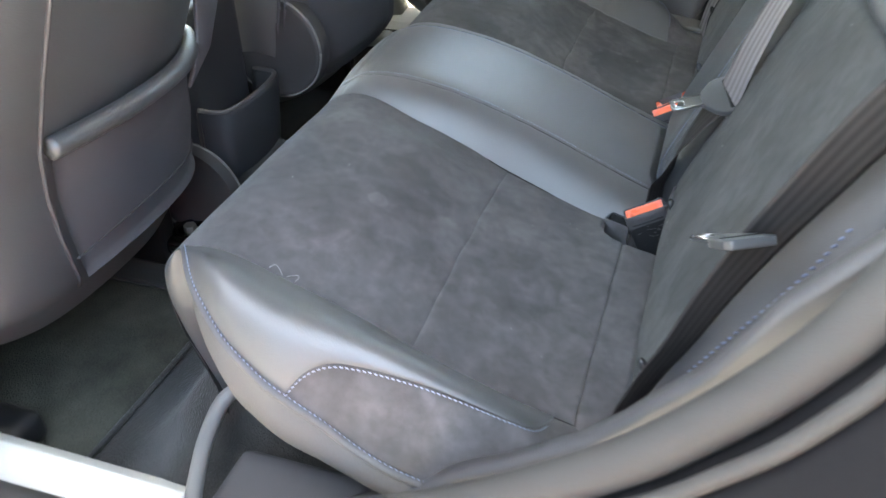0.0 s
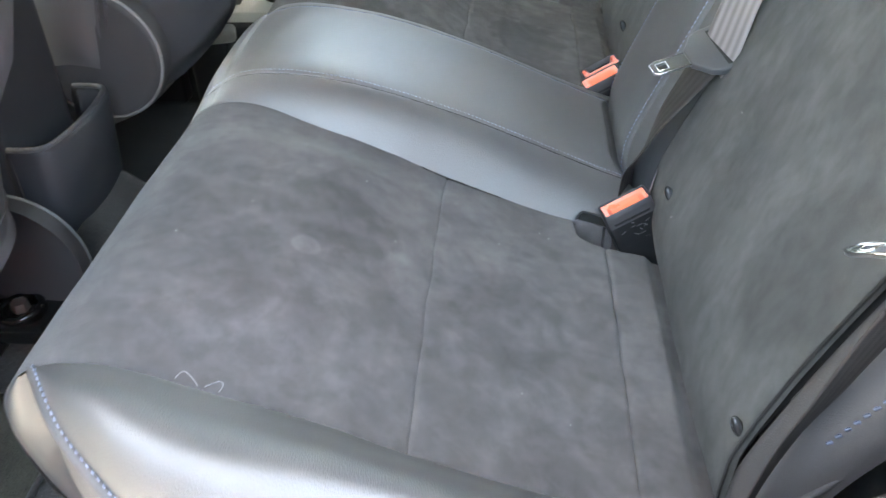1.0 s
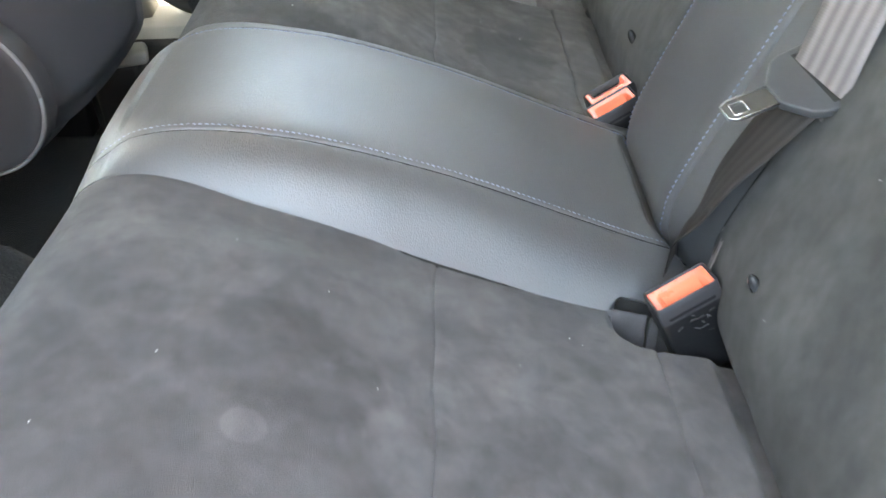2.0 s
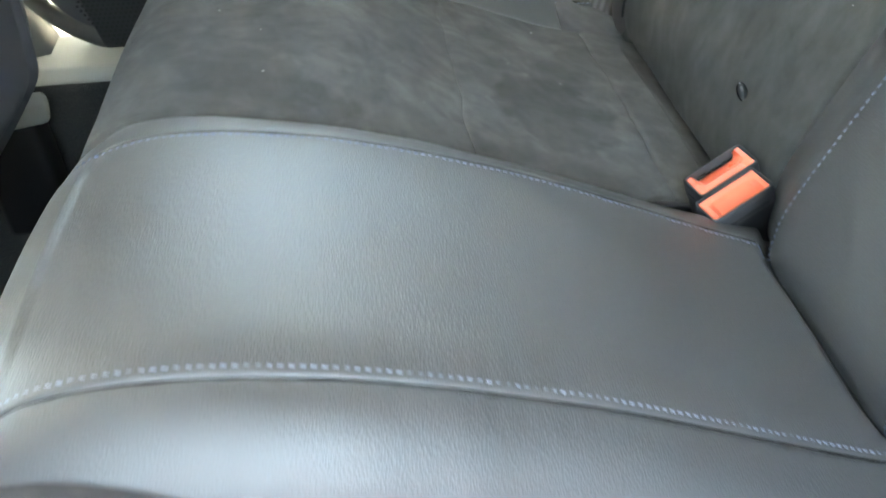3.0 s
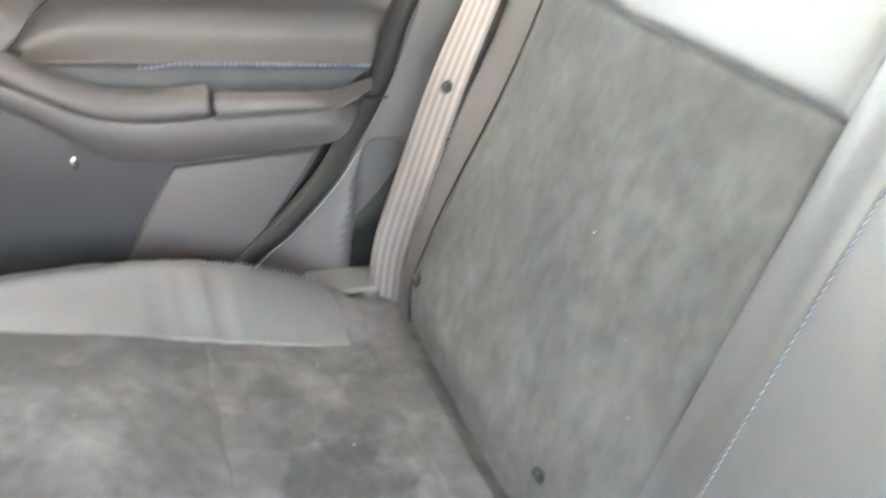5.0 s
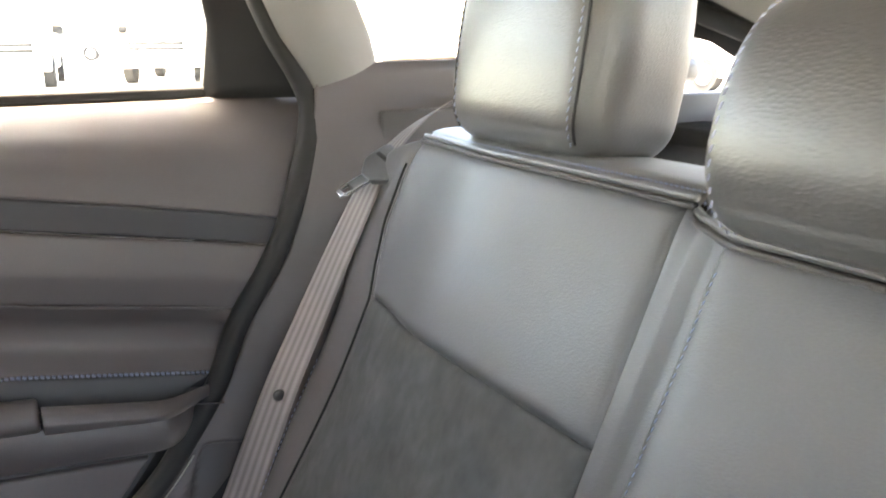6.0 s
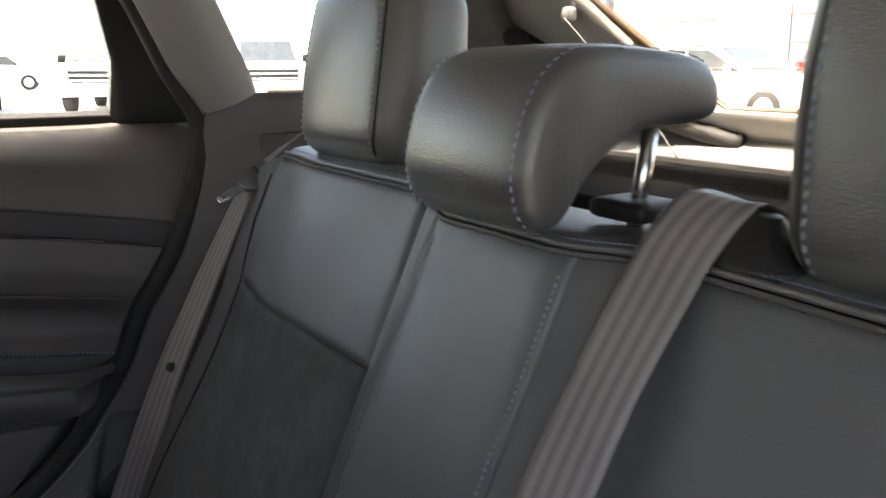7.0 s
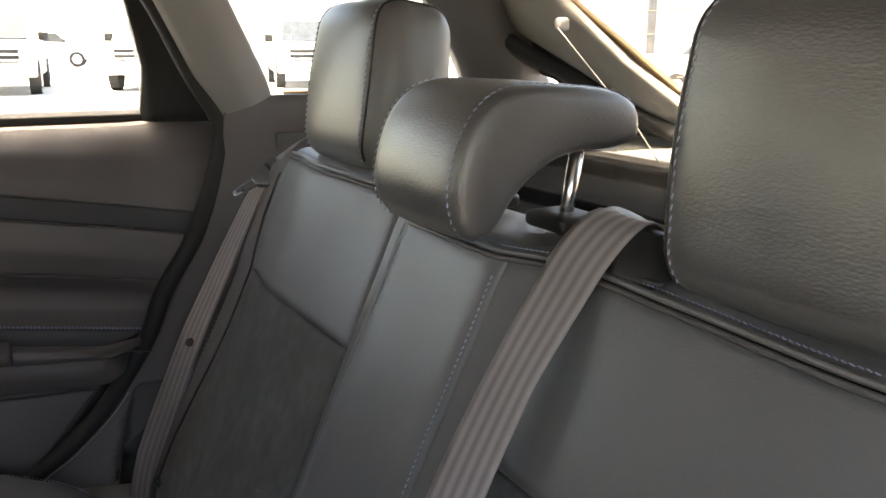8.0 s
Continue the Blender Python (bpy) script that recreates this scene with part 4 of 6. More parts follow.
def frame_axes(origin, along_dir, up_dir):
    x = Vector(along_dir).normalized()
    z = Vector(up_dir)
    z = (z - x * z.dot(x)).normalized()
    y = z.cross(x)
    return Matrix(((x.x, y.x, z.x, origin[0]), (x.y, y.y, z.y, origin[1]), (x.z, y.z, z.z, origin[2]), (0, 0, 0, 1)))


centre_belt = thing("seat_belt", "dark grey centre belt running down the backrest to its tongue", "seat belt", "rear belts", at=(0.1, -0.12, 0.5))
add("webbing", ribbon([(0.262, -0.160, 0.985), (0.245, -0.156, 1.008), (0.226, -0.152, 1.0205), (0.209, -0.149, 1.0165), (0.190, -0.146, 0.999), (0.172, -0.144, 0.974), (0.128, -0.140, 0.905), (0.080, -0.138, 0.812), (0.052, -0.138, 0.735), (0.036, -0.140, 0.672), (0.031, -0.138, 0.660)],
                      [(-.1, 1, 0.03), (-.15, 1, 0.06), (-.2, 1, 0.09), (-.2, 1, 0.12), (-.2, 1, .12), (-.15, 1, .1), (-.08, 1, .06), (-.1, 1, .1), (-.2, 1, .15), (-.40, .88, .12), (-.40, .88, .12)]), WEBBING, centre_belt, "woven webbing with lengthwise stripes")
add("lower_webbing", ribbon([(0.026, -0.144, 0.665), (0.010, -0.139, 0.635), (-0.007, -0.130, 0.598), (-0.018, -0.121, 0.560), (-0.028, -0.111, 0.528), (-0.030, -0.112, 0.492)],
                            [(-.29, .88, .24), (-.25, .9, .2), (-.1, .95, .1), (.15, .9, -.15), (.35, .75, -.45), (.45, .65, -.55)], n=50, width=0.038), SHADED_WEBBING, centre_belt, "webbing in a shaded dark brown, slightly twisted")
tongue(centre_belt, frame_axes((0.030, -0.137, 0.670), (0.94, 0.25, 0.22), (-0.164, -0.30, 0.90)))
guide = thing("belt_guide", "black plastic belt outlet on top of the backrest", "belt guide", at=(0.22, -0.17, 0.995))


def hump(u, v):
    """The outlet: a flared foot on the backrest's top, rising steeply to a narrow rounded crest under the belt."""
    f = math.cos(math.pi * v / 2) if v > 0 else 1.0
    wide = 0.032 + 0.022 * (1 - f) ** 1.6
    deep = 0.010 + 0.024 * (1 - f) ** 0.9
    ang = 2 * math.pi * u
    c, w = math.cos(ang), math.sin(ang)
    sq = 1 / (abs(c) ** 3.2 + abs(w) ** 3.2) ** (1 / 3.2)
    slope = 0.004 * w * sq * f
    return Vector((0.227 + deep * c * sq + 0.006 * w, -0.154 + wide * w * sq, 0.984 + 0.0345 * f ** 0.75 + slope))


bm = grid_sheet(hump, lin(0, 1, 40), lin(0.0, 1, 16))
bmesh.ops.remove_doubles(bm, verts=bm.verts, dist=0.00005)
bmesh.ops.holes_fill(bm, edges=[e for e in bm.edges if e.is_boundary], sides=0)
add("hood", bm, BLACK, guide, "black plastic hump under the belt")
add("lip", rounded_box((0.070, 0.112, 0.006), 0.0028, (0.232, -0.154, 0.9885), 5), BLACK, guide, "thin flat flange")

far_belt = thing("seat_belt", "grey outer belt hanging beside the narrow backrest with its tongue clipped", "seat belt", "rear belts", at=(0.1, 0.57, 0.45))
add("webbing", ribbon([(0.36, 0.640, 1.025), (0.30, 0.622, 1.010), (0.245, 0.592, 0.992), (0.196, 0.570, 0.957), (0.150, 0.568, 0.880), (0.105, 0.572, 0.790), (0.072, 0.577, 0.720), (0.036, 0.583, 0.630), (0.002, 0.588, 0.540), (-0.012, 0.592, 0.470)],
                      [(0, -.9, .4), (.05, -.9, .4), (.2, -.92, .25), (.35, -.9, .05), (.5, -.8, -.15), (.55, -.76, -.2), (.55, -.76, -.2), (.55, -.76, -.2), (.55, -.76, -.24), (.58, -.72, -.26)], n=90), WEBBING, far_belt, "woven webbing with lengthwise stripes")
bm = bmesh.new()
bmesh.ops.create_uvsphere(bm, u_segments=16, v_segments=8, radius=0.0068)
for v in bm.verts:
    v.co = Vector((v.co.x, v.co.y * 0.45, v.co.z)) + Vector((0.071, 0.571, 0.722))
add("stop_button", bm, BLACK, far_belt, "round black stop button")
tongue(far_belt, frame_axes((0.196, 0.556, 0.958), (0.88, -0.05, 0.42), (-0.42, -0.30, 0.86)))

near_belt = thing("seat_belt", "outer belt slanting across the side of the wide backrest, darkened for shade", "seat belt", "rear belts", at=(0.1, -0.57, 0.45))
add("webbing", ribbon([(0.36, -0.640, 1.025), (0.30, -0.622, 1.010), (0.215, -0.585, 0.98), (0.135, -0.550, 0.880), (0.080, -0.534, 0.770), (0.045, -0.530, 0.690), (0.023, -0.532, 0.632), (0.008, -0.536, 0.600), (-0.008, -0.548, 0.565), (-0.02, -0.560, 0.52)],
                      [(.5, -.8, -.3), (.6, -.8, -.2), (.8, -.4, -.3), (.8, .2, -.3), (.6, .7, -.3), (.48, .82, -.29), (.48, .82, -.29), (.48, .82, -.29), (.48, .82, -.29), (.48, .82, -.29)], n=80, width=0.034), SHADED_WEBBING, near_belt, "woven webbing in a shaded dark brown")
tongue(near_belt, frame_axes((0.047, -0.553, 0.748), (0.40, -0.74, 0.50), (-0.25, 0.45, 0.86)), 0.6)

# ---- the car's shell ----
def thicken(bm, vec):
    """Give a sheet a back, pushed by vec, and close its rim."""
    faces = bm.faces[:]
    bmesh.ops.recalc_face_normals(bm, faces=faces)
    res = bmesh.ops.extrude_face_region(bm, geom=faces, use_keep_orig=True)
    for v in res["geom"]:
        if isinstance(v, bmesh.types.BMVert):
            v.co += Vector(vec)
    return bm


def interp(x, xs, ys):
    return float(np.interp(x, xs, ys))


EDGE_Z = [0.40, 0.457, 0.517, 0.544, 0.590, 0.628, 0.70, 0.772, 0.845, 0.924, 0.984, 1.035]
EDGE_X = [-0.300, -0.225, -0.156, -0.114, -0.062, -0.031, 0.017, 0.047, 0.094, 0.128, 0.150, 0.158]


def rear_edge(z):
    return interp(z, EDGE_Z, EDGE_X)


def front_edge(z):
    return interp(z, [0.40, 0.44, 0.47, 0.51, 0.56, 0.65, 1.03], [-0.56, -0.60, -0.65, -0.68, -0.70, -0.72, -0.74])


def side_y(z):
    """The lean of the glass and pillars above the belt line."""
    return 0.79 - 0.45 * max(0.0, z - 1.03)


# floor: footwell, tunnel, and the ramp up to the seat pan
def floor_z(x, y):
    z = 0.27 + 0.145 * smooth01((x + 0.61) / 0.15) * (1 - 0.40 * smooth01((abs(y) - 0.47) / 0.05))
    z += 0.15 * smooth01((0.128 - abs(y)) / 0.06) * smooth01((-0.56 - x) / 0.12)
    z += 0.06 * smooth01((abs(y) - 0.585) / 0.03) * smooth01((-0.60 - x) / 0.05)
    return z


floor = tagged(new("floor"), "charcoal carpeted car floor with a centre tunnel", "floor", kind="structure")
bm = grid_sheet(lambda x, y: Vector((x, y, floor_z(x, y) + 0.0025 * noise.noise(Vector((x * 9, y * 9, 0))))), lin(-2.0, 0.95, 118), lin(-0.66, 0.66, 66))
part("carpet", thicken(bm, (0, 0, -0.05)), CARPET, floor)
mat_thing = thing("floor_mat", "worn olive-black carpet floor mat in the rear footwell", "floor mat", at=(-0.75, -0.38, 0.27))
bm = grid_sheet(lambda u, v: Vector((u, v, 0.279 + 0.002 * noise.noise(Vector((u * 12, v * 12, 3))) - 0.008 * (1 - smooth01(min(u + 1.08, -0.64 - u, v + 0.565, -0.215 - v) / 0.008)))), steps(-1.08, -0.64, 0.012), steps(-0.565, -0.215, 0.012))
add("mat", bm, MAT, mat_thing)
add("binding", rod(curve([(-1.08, -0.215, 0.277), (-0.9, -0.213, 0.277), (-0.66, -0.215, 0.277), (-0.642, -0.235, 0.277), (-0.642, -0.54, 0.277), (-0.66, -0.563, 0.277), (-1.08, -0.565, 0.277)], 60), 0.004, 6), CARPET, mat_thing, "stitched dark binding")

ceiling = tagged(finish("ceiling", slab([(-1.35, -0.66, 1.37), (0.56, -0.66, 1.37), (0.56, 0.66, 1.37), (-1.35, 0.66, 1.37)], (0, 0, 0), (0, 0, 0.05), 0.012), HEADLINER), "grey woven headliner", "ceiling", kind="structure")

# ---- side walls, right and left of the bench ----
def recess(x, z):
    """The hollow behind the bench's end into which the belt runs down."""
    left = interp(z, [0.40, 0.488, 0.600, 0.628], [-0.058, -0.034, -0.002, 0.010])
    return smooth01((x - left) / 0.010) * smooth01((0.630 - z) / 0.012)


for sg, nm in ((1, "wall_right"), (-1, "wall_left")):
    w = tagged(new(nm), "grey plastic trim and pillars of the car's side", "car side", kind="structure")

    def mir(p, sg=sg):
        return Vector((p[0], sg * p[1], p[2]))
    # panel over the wheel arch, between door and backrest

    def arch(z, v, sg=sg):
        x = rear_edge(z) + (interp(z, [0.86, 0.96], [0.030, 0.014]) if sg > 0 else 0.024) + (0.42 - rear_edge(z)) * v
        y = interp(z, [0.40, 0.45, 0.56, 0.65, 0.75, 0.9, 1.035], [0.690, 0.690, 0.690, 0.688, 0.680, 0.672, 0.684] if sg > 0 else [0.598, 0.598, 0.603, 0.615, 0.635, 0.660, 0.680])
        y -= (0.055 if sg > 0 else 0.015) * math.sin(math.pi * min(1, v * 1.2)) * smooth01((1.0 - z) / 0.2)
        if sg > 0:
            y += 0.060 * recess(x, z)
        return Vector((x, sg * y, z))
    part("arch_panel", thicken(grid_sheet(arch, lin(0.40, 0.60, 20) + lin(0.604, 0.640, 9) + lin(0.65, 1.062, 28), lin(0, 1, 90)), (0, sg * 0.02, 0)), DOOR_PAD if sg > 0 else PLASTIC, w, "dark purple-grey plastic")
    if sg > 0:
        # Black sheet laid in the hollow, its colour standing in for the shade.
        part("belt_recess_shade", grid_sheet(lambda z, v: arch(z, v) + Vector((0, -0.003, 0)), lin(0.41, 0.618, 24), lin(0.20, 0.62, 20)), BLACK, w, "black sheet for the shade in the hollow where the belt runs down")
    # rear pillar trim

    def pillar(z, v, sg=sg):
        x0 = interp(z, [1.03, 1.097, 1.20, 1.37], [0.172, 0.123, 0.067, -0.035])
        x1 = interp(z, [1.03, 1.066, 1.122, 1.202, 1.37], [0.247, 0.233, 0.203, 0.161, 0.068])
        t = max(0.0, min(1.0, v))
        z += 0.030 * t * max(0.0, (1.37 - z) / 0.337)
        y = 0.692 - 0.40 * (z - 1.03) - 0.024 * (1 - abs(2 * t - 1) ** 1.7)
        y += 0.35 * max(0, -v) + 0.35 * max(0, v - 1)
        return Vector((x0 + (x1 - x0) * t, sg * y, z))
    part("rear_pillar_trim", grid_sheet(pillar, lin(1.033, 1.38, 24), [-0.25, -0.1, -0.03] + lin(0, 1, 12) + [1.03, 1.1, 1.25]), TRIM, w, "grey pillar trim")
    # ledge below the quarter glass

    def ledge(x, v, sg=sg):
        pts = [(0.688, 1.030), (0.690, 1.046), (0.698, 1.053), (0.722, 1.056), (0.762, 1.058)]
        f = v * (len(pts) - 1)
        i = min(len(pts) - 2, int(f))
        a, b = pts[i], pts[i + 1]
        return Vector((x, sg * (a[0] + (b[0] - a[0]) * (f - i)), a[1] + (b[1] - a[1]) * (f - i)))
    part("quarter_ledge", thicken(grid_sheet(ledge, lin(0.172, 0.78, 30), lin(0, 1, 12)), (0, sg * 0.01, -0.01)), TRIM, w, "pale grey ledge")
    part("ledge_lower", slab([mir((0.25, 0.675, 0.40)), mir((0.90, 0.675, 0.40)), mir((0.90, 0.675, 1.005)), mir((0.25, 0.675, 1.005))], (0, 0, 0), (0, sg * 0.03, 0), 0.004), PLASTIC, w, "dark luggage side lining")
    # rear quarter beside the tailgate

    def dpillar(z, v, sg=sg):
        x0 = interp(z, [1.03, 1.12, 1.20, 1.30, 1.38], [0.66, 0.60, 0.53, 0.44, 0.36])
        x1 = interp(z, [1.03, 1.38], [0.86, 0.56])
        y = 0.75 - 0.42 * (z - 1.03) - 0.03 * math.sin(math.pi * v)
        return Vector((x0 + (x1 - x0) * v, sg * y, z))
    part("quarter_trim", thicken(grid_sheet(dpillar, lin(1.03, 1.38, 20), lin(0, 1, 12)), (0, sg * 0.02, 0)), PLASTIC, w, "dark pillar lining")
    # outer skin, rocker, roof rail
    part("outer_skin", slab([mir((0.20, 0.86, 0.25)), mir((0.95, 0.86, 0.25)), mir((0.95, 0.86, 0.98)), mir((0.20, 0.86, 1.02))], (0, 0, 0), (0, sg * 0.015, 0), 0.004), PAINT, w, "white paint")
    part("roof_rail", tube(bmesh.new(), [mir(p) for p in ((-1.30, 0.665, 1.345), (-0.5, 0.672, 1.365), (0.10, 0.665, 1.36), (0.55, 0.62, 1.33))], 0.035, 10), HEADLINER, w, "grey rail trim")
    part("roof_edge", slab([mir((-1.3, 0.64, 1.40)), mir((0.56, 0.64, 1.40)), mir((0.5, 0.765, 1.365)), mir((-1.25, 0.765, 1.365))], (0, 0, 0), (0, 0, 0.03), 0.006), PAINT, w, "white paint")
    # sill inside the door
    sill = [(-2.0, 0.575, 0.30), (-2.0, 0.590, 0.352), (-2.0, 0.612, 0.372), (-2.0, 0.700, 0.372), (-2.0, 0.712, 0.350), (-2.0, 0.712, 0.27)]
    if sg > 0:
        sill = [(-2.0, 0.600, 0.36), (-2.0, 0.604, 0.420), (-2.0, 0.618, 0.434), (-2.0, 0.700, 0.440), (-2.0, 0.712, 0.42), (-2.0, 0.712, 0.30)]
    part("sill_plate", slab([mir(p) for p in sill], (0, 0, 0), (1.60 if sg > 0 else 1.565, 0, 0), 0.003), SILL_TRIM if sg > 0 else SUNLIT_SILL, w, "pale grey scuffed sill plate")
    part("rocker", slab([mir(p) for p in ((-2.0, 0.713, 0.20), (-2.0, 0.84, 0.20), (-2.0, 0.86, 0.30), (-2.0, 0.80, 0.345), (-2.0, 0.713, 0.345))], (0, 0, 0), (2.15, 0, 0), 0.004), PAINT, w, "white painted rocker")
    # centre pillar with its flared foot

    def bpillar(z, v, sg=sg):
        foot = smooth01((0.62 - z) / 0.22)
        x0 = -0.86 - 0.03 * foot - 0.02 * (z - 0.6)
        x1 = -0.755 + 0.085 * foot - 0.02 * (z - 0.6)
        y = 0.665 + 0.035 * smooth01((z - 0.6) / 0.4) - 0.42 * max(0, z - 1.03) - 0.022 * math.sin(math.pi * v) - (0.012 if sg > 0 else 0.04) * foot
        return Vector((x0 + (x1 - x0) * v, sg * y, z))
    part("centre_pillar", thicken(grid_sheet(bpillar, lin(0.42 if sg > 0 else 0.36, 1.37, 44), lin(0, 1, 12)), (0, sg * 0.05, 0)), HATCH_TRIM, w, "pale grey pillar trim")
    # front part of the side, with the front window's opening
    if sg < 0:
        part("front_door", slab([mir((-2.0, 0.72, 0.36)), mir((-0.86, 0.72, 0.36)), mir((-0.86, 0.76, 1.02)), mir((-2.0, 0.76, 1.02))], (0, 0, 0), (0, sg * 0.08, 0), 0.006), DOOR_DARK, w, "dark front door lining")
        part("front_glass", slab([mir((-1.95, 0.785, 1.02)), mir((-0.86, 0.785, 1.02)), mir((-0.86, 0.64, 1.36)), mir((-1.40, 0.64, 1.36))], (0, 0, 0), (0, sg * 0.004, 0)), FRONT_GLASS, w, "clear front window", False).visible_shadow = False
    part("quarter_glass", slab([mir((0.27, 0.775, 1.056)), mir((0.66, 0.775, 1.056)), mir((0.45, 0.66, 1.31)), mir((0.10, 0.66, 1.31))], (0, 0, 0), (0, sg * 0.004, 0)), GLASS, w, "clear fixed quarter window", False).visible_shadow = False

    part("glass_border", tube(bmesh.new(), [mir((0.295, 0.764, 1.061)), mir((0.46, 0.764, 1.0625)), mir((0.64, 0.762, 1.062))], 0.0042, 8), material("brown_black_border", (0.07, 0.05, 0.035), 0.6, bump=0.0) if sg > 0 else bpy.data.materials["brown_black_border"], w, "dark border of the fixed glass")

right_wall = bpy.data.objects["wall_right"]
left_wall = bpy.data.objects["wall_left"]

part("sill_carpet", slab([(-2.0, 0.575, 0.25), (-2.0, 0.5985, 0.25), (-2.0, 0.6025, 0.419), (-2.0, 0.596, 0.424), (-2.0, 0.590, 0.415)], (0, 0, 0), (1.60, 0, 0), 0.002), CARPET, right_wall, "charcoal carpet turned up along the sill")


# opening seals
def seal_path(y, pts):
    return curve([(x, y, z) for x, z in pts], 120)


NEAR_SEAL = [(-0.95, 0.385), (-0.60, 0.388), (-0.45, 0.40), (-0.32, 0.450), (-0.20, 0.515), (-0.10, 0.575), (-0.01, 0.645), (0.045, 0.705), (0.09, 0.770), (0.122, 0.84), (0.152, 0.93), (0.160, 1.03), (0.115, 1.12), (0.06, 1.21), (-0.02, 1.33)]
bm = tube(bmesh.new(), seal_path(-0.685, NEAR_SEAL), 0.0165, 10, up=Vector((0, 1, 0)))
part("opening_seal", bm, SEAL, left_wall, "taupe rubber door seal")
part("flange_seal", tube(bmesh.new(), curve([(0.145, -0.712, 0.85), (0.118, -0.711, 0.786), (0.102, -0.712, 0.757), (0.082, -0.712, 0.725), (0.058, -0.711, 0.695), (0.016, -0.709, 0.649), (-0.05, -0.707, 0.60)], 60), 0.006, 8), SEAL, left_wall, "taupe rubber lip")
seal_curve = seal_path(-0.69, NEAR_SEAL)
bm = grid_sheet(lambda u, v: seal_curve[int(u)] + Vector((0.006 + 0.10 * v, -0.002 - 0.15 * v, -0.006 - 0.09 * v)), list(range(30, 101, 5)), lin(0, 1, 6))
part("door_jamb", thicken(bm, (0.02, 0, -0.01)), JAMB, left_wall, "near-black door jamb")
# Darker than rim and pocket, to put the gap's shade into the colour.
part("lower_quarter_trim", grid_sheet(lambda u, v: Vector((-0.46 + 0.40 * u, -0.530 - 0.125 * v, 0.345 + 0.02 * u - 0.015 * v + 0.10 * smooth01((u - 0.35) / 0.6) * v)), lin(0, 1, 20), lin(0, 1, 10)), DOOR_DARK, left_wall, "plastic trim beside the cushion, darkened for the gap's shade")
part("sill_cover", rounded_box((0.30, 0.11, 0.06), 0.02, (-0.285, -0.655, 0.335), 6), PLASTIC, left_wall, "dark plastic sill end")
# raised rim of the trim pocket at the cushion's foot
part("trim_rim", tube(bmesh.new(), curve([(-0.415, -0.50, 0.432), (-0.440, -0.515, 0.412), (-0.438, -0.555, 0.401), (-0.422, -0.60, 0.399), (-0.398, -0.645, 0.400), (-0.36, -0.665, 0.402)], 50), 0.009, 10), TRIM, left_wall, "grey moulded rim")
part("trim_pocket", rounded_box((0.15, 0.10, 0.05), 0.012, (-0.318, -0.605, 0.376), 6), PLASTIC, left_wall, "dark grey moulded pocket")

FAR_SEAL = [(-0.29, 0.40), (-0.212, 0.457), (-0.143, 0.517), (-0.101, 0.544), (-0.049, 0.590), (-0.018, 0.628), (0.030, 0.70), (0.060, 0.772), (0.107, 0.845), (0.141, 0.924), (0.162, 0.984), (0.164, 1.030), (0.123, 1.097), (0.067, 1.20), (-0.03, 1.34)]
pts = []
for p in curve([(x, 0, z) for x, z in FAR_SEAL], 120):
    pts.append(Vector((p.x, interp(p.z, [0.40, 0.60, 0.70, 0.78, 0.9, 1.03, 1.34], [0.684, 0.681, 0.680, 0.676, 0.673, 0.70, 0.60]), p.z)))
part("opening_seal", tube(bmesh.new(), pts, 0.013, 10), RUBBER, right_wall, "black rubber door seal")
part("seal_flange", tube(bmesh.new(), [p + Vector((0.0130, -0.004, -0.0100)) for p in pts[12:38]], 0.0010, 6), SILL_TRIM, right_wall, "thin pale flange edge")
fr = [(-0.56, 0.41), (-0.60, 0.437), (-0.65, 0.467), (-0.685, 0.507), (-0.705, 0.56), (-0.722, 0.65), (-0.735, 0.85), (-0.745, 1.03)]
part("front_seal", tube(bmesh.new(), curve([(x, 0.672, z) for x, z in fr], 80), 0.011, 10), SEAL, right_wall, "taupe rubber seal")

part("arch_ledge", slab([(-0.09, 0.600, 0.496), (0.0, 0.600, 0.482), (0.0, 0.650, 0.482), (-0.09, 0.650, 0.496)], (0, 0, 0), (0, 0, -0.008), 0.003), HATCH_TRIM, right_wall, "pale plastic ledge")

# ---- the right rear door ----
door = tagged(new("door_1"), "closed rear door with dark and purple-grey lining panels", "car door", kind="structure")


def door_y(x, q):
    base = interp(q, [0.36, 0.45, 0.55, 0.66, 0.70, 0.745, 0.77, 0.80, 0.824, 0.86, 0.902, 0.937, 0.965, 0.99, 1.01, 1.022, 1.03],
                  [0.680, 0.672, 0.668, 0.668, 0.675, 0.692, 0.704, 0.704, 0.693, 0.688, 0.694, 0.692, 0.700, 0.716, 0.742, 0.765, 0.785])
    pull = smooth01((x - 0.02) / 0.14)
    return base - 0.012 * pull


def scoop_top(x):
    """The upper seam of the hollow above the armrest; it bends down at its front end."""
    return interp(x, [-0.36, -0.33, -0.310, -0.293, -0.27, -0.25, -0.225], [0.746, 0.752, 0.770, 0.793, 0.812, 0.820, 0.824])


